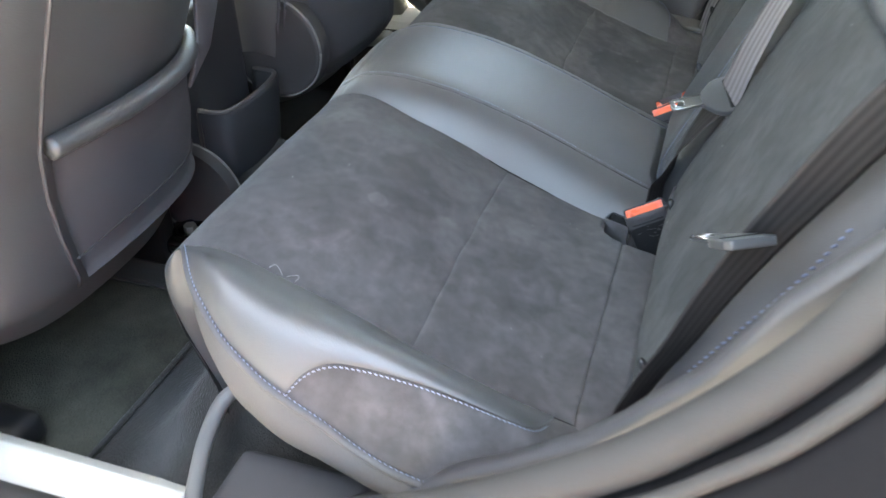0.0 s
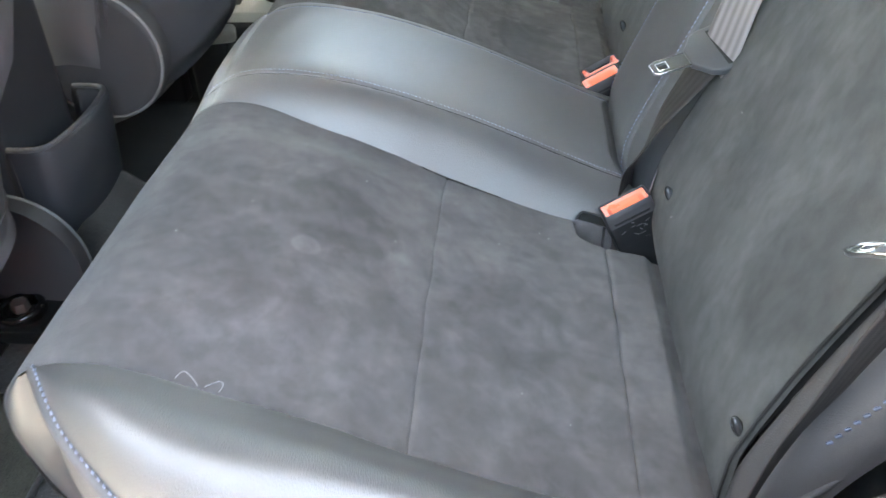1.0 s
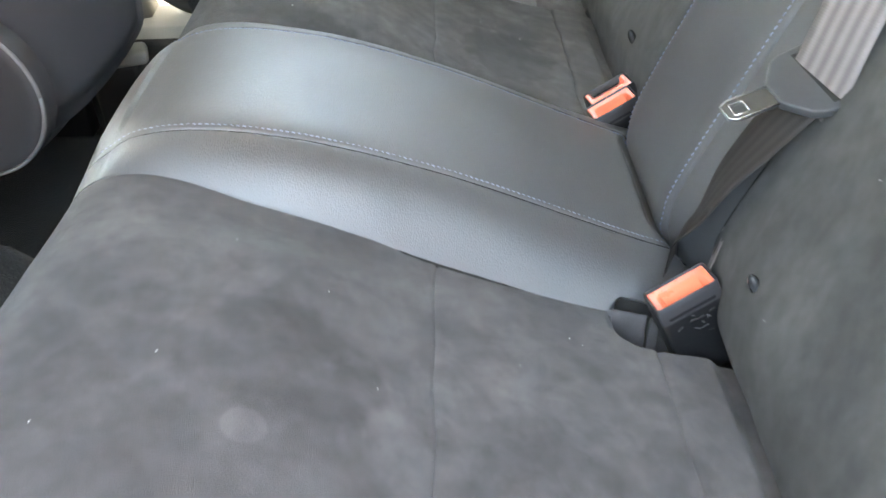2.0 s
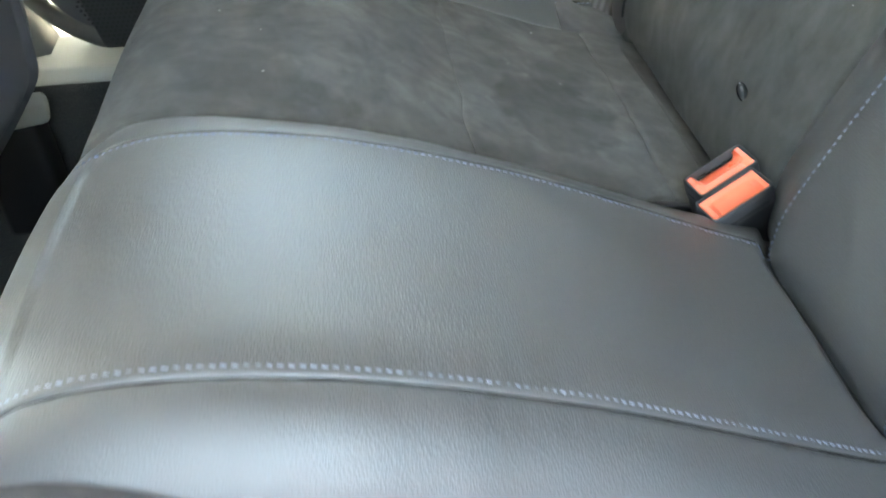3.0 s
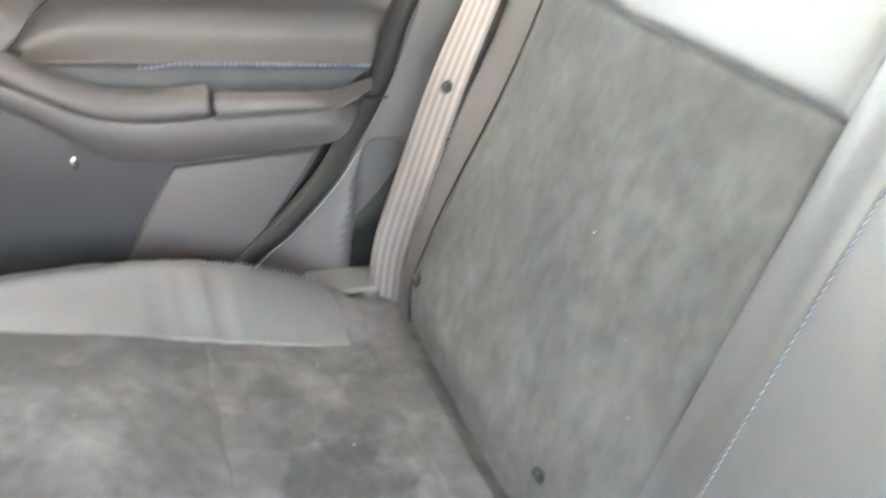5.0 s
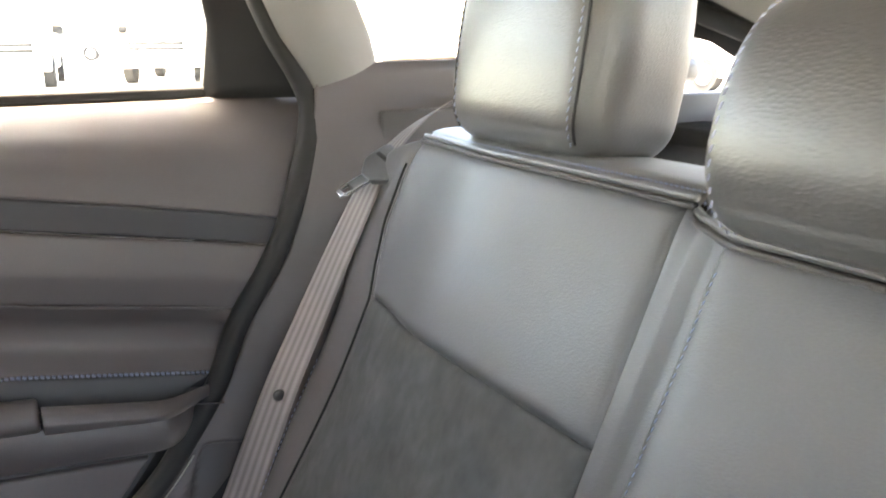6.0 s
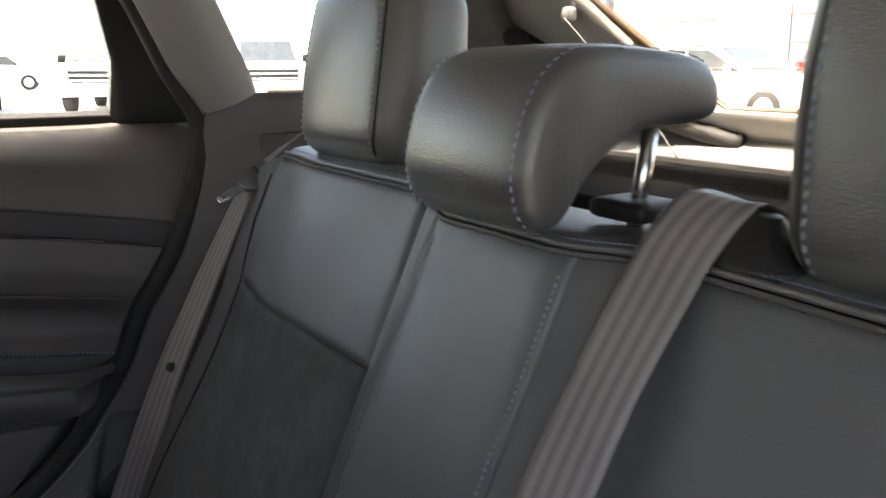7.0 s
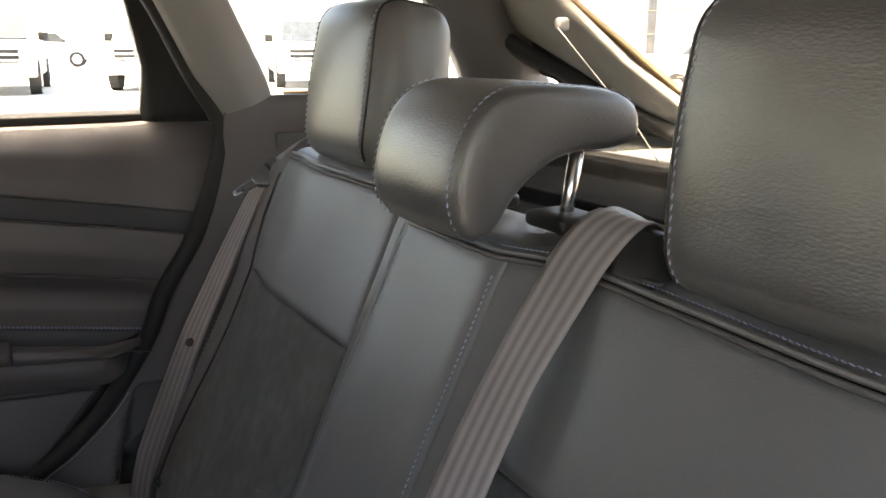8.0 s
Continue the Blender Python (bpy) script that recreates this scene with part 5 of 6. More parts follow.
def door_band(q0, q1, x0=None, x1=None, proud=0.0, mat=DOOR_PAD, name="panel", label="", nq=10, r=0.004, bent=""):
    """A lining panel between two moulding lines."""
    def fn(q, v):
        zz = q
        for _ in range(4):
            xa = front_edge(zz) + 0.01 if x0 is None else x0
            xb = rear_edge(zz) + (-0.022 + 0.044 * smooth01((q - 0.72) / 0.04)) if x1 is None else x1
            x = xa + (xb - xa) * v
            qq = q
            if bent == "top":
                qq = q0 + (q - q0) * (scoop_top(x) - q0) / (q1 - q0)
            elif bent == "foot":
                qq = q1 - (q1 - q) * (q1 - scoop_top(x)) / (q1 - q0)
            zz = qq - 0.18 * (x + 0.15) * smooth01((zz - 0.60) / 0.12) * (1 - smooth01((qq - 0.95) / 0.07))
        return Vector((x, door_y(x, qq) - proud + (0.010 * math.sin(math.pi * (q - q0) / (q1 - q0)) if bent == "top" else 0), zz))
    bm = bmesh.new()
    us, vs = steps(q0, q1, (q1 - q0) / nq, r), [0, .004, .01] + [i / 60 for i in range(1, 60)] + [.99, .996, 1]
    g = []
    for u in us:
        row = []
        for v in vs:
            d = min(abs(u - q0), abs(u - q1))
            drop = r * (1 - math.sqrt(max(0, 1 - (1 - d / r) ** 2))) if d < r else 0
            row.append(bm.verts.new(fn(u, v) + Vector((0, drop, 0))))
        g.append(row)
    for i in range(len(us) - 1):
        for j in range(len(vs) - 1):
            bm.faces.new((g[i][j], g[i + 1][j], g[i + 1][j + 1], g[i][j + 1]))
    return part(name, bm, mat, door, label)


door_band(0.937, 1.03, name="upper_panel", mat=DOOR_PAD, label="soft purple-grey upper panel", nq=16)
door_band(0.902, 0.937, name="accent_strip", mat=DOOR_DARK, label="dark accent strip", proud=-0.003)
door_band(0.824, 0.902, name="insert_panel", mat=DOOR_PAD, label="purple-grey insert panel", bent="foot")
door_band(0.745, 0.824, name="recess_panel", mat=DOOR_PAD, label="hollowed panel above the armrest", nq=14, bent="top")
door_band(0.395, 0.745, name="lower_panel", mat=DOOR_DARK, label="dark lower lining", nq=20)
part("door_shell", slab([(-0.76, 0.80, 0.36), (-0.16, 0.80, 0.36), (0.0, 0.80, 0.56), (0.17, 0.80, 0.98), (0.16, 0.80, 1.02), (-0.76, 0.80, 1.02)], (0, 0, 0), (0, 0.06, 0), 0.01), PAINT, door, "white painted outer skin")
part("window_strip", slab([(-0.76, 0.766, 1.024), (0.10, 0.766, 1.024), (0.10, 0.796, 1.030), (-0.76, 0.796, 1.030)], (0, 0, 0), (0, 0, 0.011), 0.002), RUBBER, door, "black rubber window wiper")
part("window_glass", slab([(-0.76, 0.800, 1.02), (0.080, 0.800, 1.02), (0.02, 0.648, 1.36), (-0.76, 0.648, 1.36)], (0, 0, 0), (0, 0.004, 0)), GLASS, door, "clear door window", False).visible_shadow = False


def sail(z, v):
    x0 = interp(z, [1.02, 1.104, 1.203, 1.28, 1.36], [0.064, 0.067, 0.042, -0.006, -0.09])
    x1 = interp(z, [1.02, 1.097, 1.20, 1.36], [0.178, 0.130, 0.076, -0.03])
    return Vector((x0 + (x1 - x0) * v, side_y(z) - 0.022 - 0.05 * v * smooth01((1.2 - z) / 0.2), z))


part("window_frame", thicken(grid_sheet(sail, lin(1.022, 1.36, 20), lin(0, 1, 6)), (0, 0.02, 0)), BLACK, door, "black triangular frame trim")
def backing(z, v):
    return Vector((rear_edge(z) - 0.06 + 0.11 * v, interp(z, [0.40, 0.56, 0.65, 0.75, 0.9, 1.03], [0.715, 0.715, 0.718, 0.735, 0.75, 0.795]), z))


part("door_edge", thicken(grid_sheet(backing, lin(0.36, 1.03, 40), lin(0, 1, 4)), (0, 0.02, 0)), RUBBER, door, "black rubber-lined door edge")
# armrest with its stitched pad, grip and lower lip
def arm(x, v):
    prof = [(0.660, 0.716), (0.650, 0.724), (0.641, 0.733), (0.628, 0.738), (0.616, 0.734), (0.611, 0.724), (0.614, 0.714), (0.630, 0.708), (0.665, 0.704)]
    f = v * (len(prof) - 1)
    i = min(len(prof) - 2, int(f))
    w = f - i
    y, q = prof[i][0] * (1 - w) + prof[i + 1][0] * w, prof[i][1] * (1 - w) + prof[i + 1][1] * w
    fade = smooth01((0.050 - x) / 0.10)
    y = 0.690 - (0.690 - y) * (0.05 + 0.95 * fade)
    return Vector((x, y, q - 0.18 * (x + 0.15) * (1 - 0.75 * max(0, v - 0.5) * 2)))


part("armrest_pad", grid_sheet(arm, steps(-0.153, 0.032, 0.012, 0.004), lin(0, 1, 28)), DOOR_PAD, door, "padded purple-grey armrest")
part("armrest_stitching", stitches([Vector((x, door_y(x, 0.746) - 0.003, 0.7465 - 0.18 * (x + 0.15) - 0.004 * smooth01((-0.17 - x) / 0.04))) for x in lin(-0.213, 0.034, 90)], Vector((0, -1, 0.3)), 0.0042, 0.0014, 0.0014), THREAD, door, "blue stitching")


GRIP_X = [-0.62, -0.50, -0.40, -0.323, -0.295, -0.264, -0.228, -0.193, -0.154]
GRIP_Z = soft(GRIP_X, [0.930, 0.893, 0.838, 0.784, 0.762, 0.741, 0.730, 0.725, 0.722], 0.02)


def grip(x, v):
    a = math.tau * v
    cap = math.sqrt(max(0.0, 1 - max(0.0, 1 - (-0.1545 - x) / 0.006) ** 2))
    return Vector((x, 0.648 - 0.023 * math.cos(a) * (0.7 + 0.3 * cap), GRIP_Z(x) + 0.0165 * math.sin(a) * (0.75 + 0.25 * cap)))


part("pull_handle", grid_sheet(grip, steps(-0.62, -0.155, 0.012, 0.006), lin(0, 1, 24)), DOOR_PAD, door, "moulded purple-grey pull handle")
# Darker than the pads: the shade inside these grooves is in the colour.
part("handle_cup_shade", grid_sheet(lambda x, v: Vector((x, 0.706 - 0.045 * v, GRIP_Z(x) + 0.006 - 0.014 * math.sin(math.pi * v))), lin(-0.5, -0.155, 30), lin(0, 1, 8)), DOOR_DARK, door, "dark sheet for the shade in the grip recess")
part("armrest_cup_shade", grid_sheet(lambda x, v: Vector((x, 0.706 - 0.050 * v, 0.722 - 0.18 * (x + 0.15) - 0.010 * math.sin(math.pi * v))), lin(-0.155, 0.034, 24), lin(0, 1, 8)), DOOR_DARK, door, "dark sheet for the shade behind the armrest")
bm = rounded_box((0.007, 0.006, 0.012), 0.0025, (-0.294, 0.646, 0.686), 3)
part("screw_cap", bm, CHROME, door, "small bright screw cap")
# the lower pad behind the bin, and the bin's front panel with its speaker
part("lower_pad", slab([(-0.205, 0.662, 0.652), (-0.052, 0.658, 0.641), (-0.122, 0.655, 0.56), (-0.212, 0.65, 0.49), (-0.275, 0.65, 0.44), (-0.33, 0.655, 0.44), (-0.262, 0.660, 0.575)], (0, 0, 0), (0, 0.02, 0), 0.004), DOOR_PAD, door, "smooth purple-grey lower pad")


def swell(v, k):
    """The moulded body that sweeps under grip and armrest."""
    low = [(-0.60, 0.860), (-0.50, 0.832), (-0.40, 0.786), (-0.335, 0.742), (-0.315, 0.725), (-0.29, 0.700), (-0.268, 0.681), (-0.235, 0.665), (-0.205, 0.658), (-0.12, 0.654), (-0.045, 0.646), (0.0, 0.650)]
    x = -0.60 + 0.612 * v
    z0 = float(np.interp(x, [p[0] for p in low], [p[1] for p in low]))
    z1 = GRIP_Z(x) - 0.010 if x < -0.16 else interp(x, [-0.16, -0.05, 0.02], [0.708, 0.694, 0.682])
    return Vector((x, 0.664 - 0.026 * math.sin(math.pi * min(1, 0.15 + 0.55 * k)) + 0.016 * (1 - smooth01(k / 0.12)) + 0.045 * smooth01((x + 0.035) / 0.05), z0 + (z1 - z0) * k))


part("arm_body", grid_sheet(swell, lin(0, 1, 60), [0, .03, .07, .12, .2, .3, .4, .5, .6, .7, .8, .9, 1]), DOOR_PAD, door, "curved panel below the armrest")
part("bin_strip", slab([(-0.455, 0.655, 0.655), (-0.425, 0.655, 0.655), (-0.375, 0.655, 0.40), (-0.43, 0.655, 0.40)], (0, 0, 0), (0, 0.025, 0), 0.005), DOOR_PAD, door, "diagonal purple-grey strip")
part("speaker_plate", slab([(-0.66, 0.660, 0.64), (-0.475, 0.660, 0.64), (-0.43, 0.660, 0.40), (-0.60, 0.660, 0.40)], (0, 0, 0), (0, 0.02, 0), 0.004), RUBBER, door, "black speaker cover")
bm = bmesh.new()
for i in range(34):
    for j in range(34):
        x, z = -0.645 + 0.006 * i + (0.003 if j % 2 else 0), 0.415 + 0.0055 * j
        if (x + 0.545) ** 2 + (z - 0.51) ** 2 < 0.0072:
            q = bmesh.ops.create_circle(bm, cap_ends=True, segments=6, radius=0.0018)
            for v in q["verts"]:
                v.co = Vector((x + v.co.x, 0.6585, z + v.co.y))
speaker = part("speaker_holes", bm, CORE, door, "black speaker perforations", False)
speaker["kind"] = "stuff"

# ---- the left rear door, swung open ----
open_door = tagged(new("door_3"), "left rear door standing wide open", "car door", kind="structure")
part("lining", slab([(0, 0.0, 0.36), (0.80, 0.0, 0.40), (0.93, 0.0, 0.75), (0.98, 0.0, 1.02), (0, 0.0, 1.02)], (0, 0, 0), (0, 0.06, 0), 0.012), DOOR_PAD, open_door, "purple-grey door lining")
part("outer_skin", slab([(0, 0.061, 0.34), (0.80, 0.061, 0.38), (0.95, 0.061, 0.75), (1.0, 0.061, 1.03), (0, 0.061, 1.03)], (0, 0, 0), (0, 0.05, 0), 0.012), PAINT, open_door, "white painted skin")
part("window_frame", tube(bmesh.new(), [Vector(p) for p in ((0.02, 0.05, 1.02), (0.05, -0.06, 1.30), (0.40, -0.09, 1.36), (0.80, -0.07, 1.28), (0.97, 0.03, 1.03))], 0.022, 8), BLACK, open_door, "black window frame")
part("armrest", rounded_box((0.50, 0.07, 0.06), 0.025, (0.45, -0.03, 0.72), 6), DOOR_PAD, open_door, "padded armrest")
open_door.matrix_world = pose(-0.78, -0.80, 0, 0, 0, -68) @ Matrix.Diagonal((1, -1, 1, 1))

# ---- tailgate ----
gate = tagged(new("door_2"), "closed tailgate with warm grey trim round the rear window", "tailgate", kind="structure")


def gate_x(z):
    return 0.70 - 0.85 * (z - 1.17)


win = [(-0.34, 1.032), (-0.50, 1.205), (-0.54, 1.345), (0.54, 1.345), (0.50, 1.205), (0.34, 1.032)]
out = [(-0.40, 0.985), (-0.565, 1.10), (-0.700, 1.165), (-0.72, 1.375), (0.72, 1.375), (0.700, 1.165), (0.565, 1.10), (0.40, 0.985)]
bm = bmesh.new()
wi = [(-0.10, 1.030), (-0.34, 1.032), (-0.43, 1.115), (-0.50, 1.205), (-0.54, 1.345), (0, 1.352), (0.54, 1.345), (0.50, 1.205), (0.43, 1.115), (0.34, 1.032), (0.10, 1.030)]
oo = [(-0.10, 0.975), (-0.42, 0.985), (-0.565, 1.095), (-0.690, 1.165), (-0.72, 1.380), (0, 1.385), (0.72, 1.380), (0.690, 1.165), (0.565, 1.095), (0.42, 0.985), (0.10, 0.975)]
loops = []
for f, dx in ((-0.03, 0.035), (0.0, 0.0), (0.06, -0.010), (0.5, -0.016), (0.92, -0.008), (1.0, 0.012), (1.04, 0.05)):
    loops.append([bm.verts.new((gate_x(a[1] + (b[1] - a[1]) * f) + dx, a[0] + (b[0] - a[0]) * f, a[1] + (b[1] - a[1]) * f)) for a, b in zip(wi, oo)])
k = len(wi)
for l0, l1 in zip(loops, loops[1:]):
    for i in range(k):
        bm.faces.new((l0[i], l0[(i + 1) % k], l1[(i + 1) % k], l1[i]))
part("window_trim", bm, HATCH_TRIM, gate, "warm grey plastic surround")
bm = bmesh.new()
loops = []
for f, dx in ((1.0, 0.030), (1.12, 0.034), (1.9, 0.034)):
    loops.append([bm.verts.new((gate_x(a[1] + (b[1] - a[1]) * min(f, 1.15)) + dx, a[0] + (b[0] - a[0]) * f, a[1] + (b[1] - a[1]) * f)) for a, b in zip(wi, oo)])
for l0, l1 in zip(loops, loops[1:]):
    for i in range(k):
        bm.faces.new((l0[i], l0[(i + 1) % k], l1[(i + 1) % k], l1[i]))
part("gate_flange", bm, RUBBER, gate, "dark body flange round the tailgate")
part("rear_window", slab([(gate_x(z) + 0.03, y, z) for y, z in win], (0, 0, 0), (0.003, 0, 0.003)), GLASS, gate, "clear rear window", False).visible_shadow = False
part("window_band", tube(bmesh.new(), [Vector((gate_x(z) + 0.022, y, z)) for y, z in win + win[:1]], 0.007, 6), material("amber_black_band", (0.05, 0.03, 0.012), 0.5), gate, "dark printed border of the glass")
for i in range(9):
    z = 1.06 + 0.032 * i
    half = interp(z, [1.03, 1.205, 1.345], [0.33, 0.49, 0.53]) - 0.02
    part("heater_line", rod([(gate_x(z) + 0.026, -half, z), (gate_x(z) + 0.026, half, z)], 0.0008, 4), material("brown_heater_print", (0.16, 0.13, 0.10), 0.6, bump=0.0) if i == 0 else bpy.data.materials["brown_heater_print"], gate, "thin dark heating line")
part("lower_trim", slab([(0.80, -0.66, 0.40), (0.80, 0.66, 0.40), (0.835, 0.66, 0.99), (0.835, -0.66, 0.99)], (0, 0, 0), (0.08, 0, 0), 0.01), HATCH_TRIM, gate, "warm grey lower lining")
part("gate_ledge", slab([(0.76, -0.60, 0.966), (0.86, -0.60, 0.992), (0.86, 0.60, 0.992), (0.76, 0.60, 0.966)], (0, 0, 0), (0, 0, -0.02), 0.006), HATCH_TRIM, gate, "pale sunlit ledge")
for sy in (-1, 1):
    part("string_hook", rounded_box((0.020, 0.022, 0.022), 0.007, (0.672, sy * 0.505, 1.172), 5), TRIM, gate, "pale plastic hook for the shelf cord")
for sg in (-1, 1):
    sp = [(gate_x(z) - 0.03, sg * y, z) for y, z in ((0.30, 0.985), (0.44, 1.02), (0.56, 1.088), (0.66, 1.135), (0.715, 1.205), (0.72, 1.37))]
    part("gate_seal", tube(bmesh.new(), curve(sp, 60), 0.014, 8), RUBBER, gate, "black rubber tailgate seal")
cord = thing("shelf_cord", "thin grey cord from the tailgate hook to the parcel shelf", "cord", at=(0.7, 0.4, 0.97))
add("cord", rod(curve([(0.662, 0.502, 1.166), (0.69, 0.44, 1.095), (0.715, 0.37, 1.02), (0.73, 0.33, 0.966)], 20), 0.0011, 6), TRIM, cord)
shelf = thing("parcel_shelf", "black carpeted parcel shelf behind the backrests", "parcel shelf", at=(0.55, 0, 0.93))
bm = grid_sheet(lambda x, y: Vector((x, y, 0.924 + 0.020 * smooth01((x - 0.50) / 0.010) + 0.022 * smooth01((x - 0.66) / 0.010))), sorted(set(steps(0.335, 0.765, 0.02) + lin(0.498, 0.512, 6) + lin(0.658, 0.672, 6))), lin(-0.655, 0.655, 30))
add("board", thicken(bm, (0, 0, -0.018)), material("black_shelf_carpet", (0.013, 0.013, 0.013), 1.0, spread=0.4, blotch=12, grain=500, bump=0.001, spec=0.02), shelf, "black carpeted board")
add("front_rail", rod([(0.335, -0.65, 0.926), (0.335, 0.65, 0.926)], 0.013, 10), PLASTIC, shelf, "dark plastic rail")
add("rear_rail", rod([(0.755, -0.62, 0.957), (0.755, 0.62, 0.957)], 0.011, 10), PLASTIC, shelf, "dark plastic rail")

# ---- front wall, windscreen ----
front = tagged(new("wall_front"), "dashboard wall below the windscreen", "front wall", kind="structure")
part("dashboard", slab([(-2.05, -0.72, 0.25), (-2.05, 0.72, 0.25), (-1.95, 0.72, 1.0), (-1.95, -0.72, 1.0)], (0, 0, 0), (0.12, 0, 0), 0.02), PLASTIC, front, "dark dashboard")
part("windscreen", slab([(-1.92, -0.66, 1.0), (-1.92, 0.66, 1.0), (-1.36, 0.60, 1.38), (-1.36, -0.60, 1.38)], (0, 0, 0), (0, 0, 0.005)), FRONT_GLASS, front, "clear windscreen", False).visible_shadow = False
for sg in (-1, 1):
    part("windscreen_pillar", tube(bmesh.new(), [Vector((-1.95, sg * 0.72, 1.0)), Vector((-1.36, sg * 0.645, 1.37))], 0.035, 8), TRIM, front, "grey pillar trim")


# ---- front seats and console ----
def front_seat(sg, label):
    yc = sg * 0.355
    st = thing("front_seat", label, "car seat", "front seats", at=(-0.85, yc, 0.27))

    def rear_face(z, v, bulge=0.0):
        half = interp(z, [0.42, 0.47, 0.55, 0.75, 0.95, 1.05, 1.10], [0.19, 0.225, 0.25, 0.262, 0.250, 0.21, 0.15])
        y = yc + half * (2 * v - 1)
        x = interp(z, [0.42, 0.48, 0.60, 0.66, 0.72, 0.85, 1.10], [-0.720, -0.684, -0.680, -0.668, -0.642, -0.585, -0.485])
        x += (0.045 * smooth01((z - 0.44) / 0.08) if sg > 0 else 0) + 0.022 * (1 - (2 * v - 1) ** 2) - 0.050 * abs(2 * v - 1) ** 5 + bulge
        return Vector((x, y, z))
    bm = grid_sheet(rear_face, steps(0.42, 1.10, 0.02), lin(0, 1, 40))
    bmesh.ops.recalc_face_normals(bm, faces=bm.faces)
    add("back_shell", thicken(bm, (-0.13, 0, 0.03)), LEATHER, st, "black leather backrest cover")

    def pocket(q, v):
        z = 0.485 + 0.172 * q
        w = (0.31 if sg < 0 else 0.02) + 0.67 * v
        sag = 0.014 * math.sin(math.pi * v) * q
        return rear_face(z, w, 0.006 + sag)
    add("map_pocket", panel(pocket, [i / 24 for i in range(25)], [i / 40 for i in range(41)], 0.010, 0.006, uscale=0.17, vscale=0.45), POCKET, st, "dark grey stitched map pocket")
    add("pocket_band", tube(bmesh.new(), [pocket(1.0, v / 40) + Vector((0.004, 0, 0.006)) for v in range(41)], 0.013, 10), LEATHER, st, "padded elastic pocket edge")
    for v in ((0.30, 0.985) if sg < 0 else (0.015, 0.70)):
        add("back_seam", tube(bmesh.new(), [rear_face(z, v, 0.002) for z in lin(0.47, 1.05, 40)], 0.0028, 6), PLASTIC, st, "raised seam")
    if sg < 0:
        add("cover_strap", slab([(-0.652, y, z) for y, z in ((-0.128, 0.76), (-0.080, 0.76), (-0.086, 0.71), (-0.124, 0.655), (-0.186, 0.618), (-0.180, 0.628), (-0.152, 0.664))], (0, 0, 0), (0.006, 0, 0), 0.002), POCKET, st, "hanging pointed tail of the seat cover")
        add("pocket_seam", tube(bmesh.new(), [pocket(0.16 + 0.04 * math.sin(math.pi * v / 40), v / 40) + Vector((0.001, 0, 0)) for v in range(41)], 0.0016, 6), PLASTIC, st, "stitched lower seam of the pocket")
    bm = rounded_box((0.50, 0.49, 0.13), 0.045, (-1.02, yc, 0.46), 10)
    add("seat_cushion", bm, LEATHER, st, "black leather seat cushion")
    for s2 in (-1, 1):
        add("seat_rail", bevel_box((0.52, 0.035, 0.10), (-1.03, yc + s2 * 0.20, 0.335), 0.006), BLACK, st, "black steel seat rail")
    # round hinge cover on the side towards the tunnel
    bm = bmesh.new()
    ring_n = 36
    prev = None
    cx, cz, y0 = (-0.690, 0.560, 0.118) if sg > 0 else (-0.735, 0.400, -0.118)
    for rad, dy in ((0.090, -0.020), (0.090, 0.0), (0.087, 0.006), (0.078, 0.009), (0.074, 0.006), (0.04, 0.010), (0.0005, 0.011)):
        ring = [bm.verts.new((cx + rad * math.cos(a * math.tau / ring_n), y0 - sg * dy, cz + rad * math.sin(a * math.tau / ring_n))) for a in range(ring_n)]
        if prev:
            for i in range(ring_n):
                bm.faces.new((prev[i], prev[(i + 1) % ring_n], ring[(i + 1) % ring_n], ring[i]))
        prev = ring
    add("hinge_cover", bm, HINGE, st, "round dark plastic hinge cover")
    # Pale bead whose colour stands for the highlight round the cover.
    add("hinge_rim_highlight", tube(bmesh.new(), [Vector((cx + 0.087 * math.cos(a * math.tau / 48), y0 - sg * 0.0065, cz + 0.087 * math.sin(a * math.tau / 48))) for a in range(49)], 0.0022, 6, up=Vector((0, 1, 0))), TRIM, st, "pale bead for the highlight on the cover's edge")
    if sg > 0:
        add("rail_foot", bevel_box((0.075, 0.045, 0.150), (-0.700, 0.535, 0.342), 0.008), BLACK, st, "black seat rail foot")
        add("rail_cap", rounded_box((0.058, 0.050, 0.022), 0.009, (-0.678, 0.530, 0.426), 6, Matrix.Rotation(radians(18), 3, "Z")), SILL_TRIM, st, "pale plastic rail end cap")
    else:
        add("rail_cap", rounded_box((0.075, 0.055, 0.045), 0.014, (-0.735, yc - 0.205, 0.315), 6), BLACK, st, "plastic rail end cap")
    return st


front_seat(-1, "black leather driver's seat back with a grey map pocket")
front_seat(1, "black leather passenger's seat back with a grey map pocket")

anchor = thing("seat_rail_bolt", "black cover with a shiny bolt at the seat rail's end", "bolt", at=(-0.745, -0.132, 0.30))
bm = rounded_box((0.10, 0.07, 0.03), 0.012, (-0.745, -0.132, 0.318), 6)
add("cover", bm, GLOSS_BLACK, anchor, "glossy black cover")
bm = tube(bmesh.new(), [Vector((-0.745 + 0.024 * math.cos(a * math.tau / 24), -0.132 + 0.024 * math.sin(a * math.tau / 24), 0.337)) for a in range(25)], 0.005, 8)
add("washer", bm, GLOSS_BLACK, anchor, "glossy black ring")
bm = bmesh.new()
bmesh.ops.create_cone(bm, cap_ends=True, segments=6, radius1=0.011, radius2=0.010, depth=0.012)
for v in bm.verts:
    v.co += Vector((-0.745, -0.132, 0.341))
add("bolt_head", bm, STEEL, anchor, "hexagonal bolt head", False)

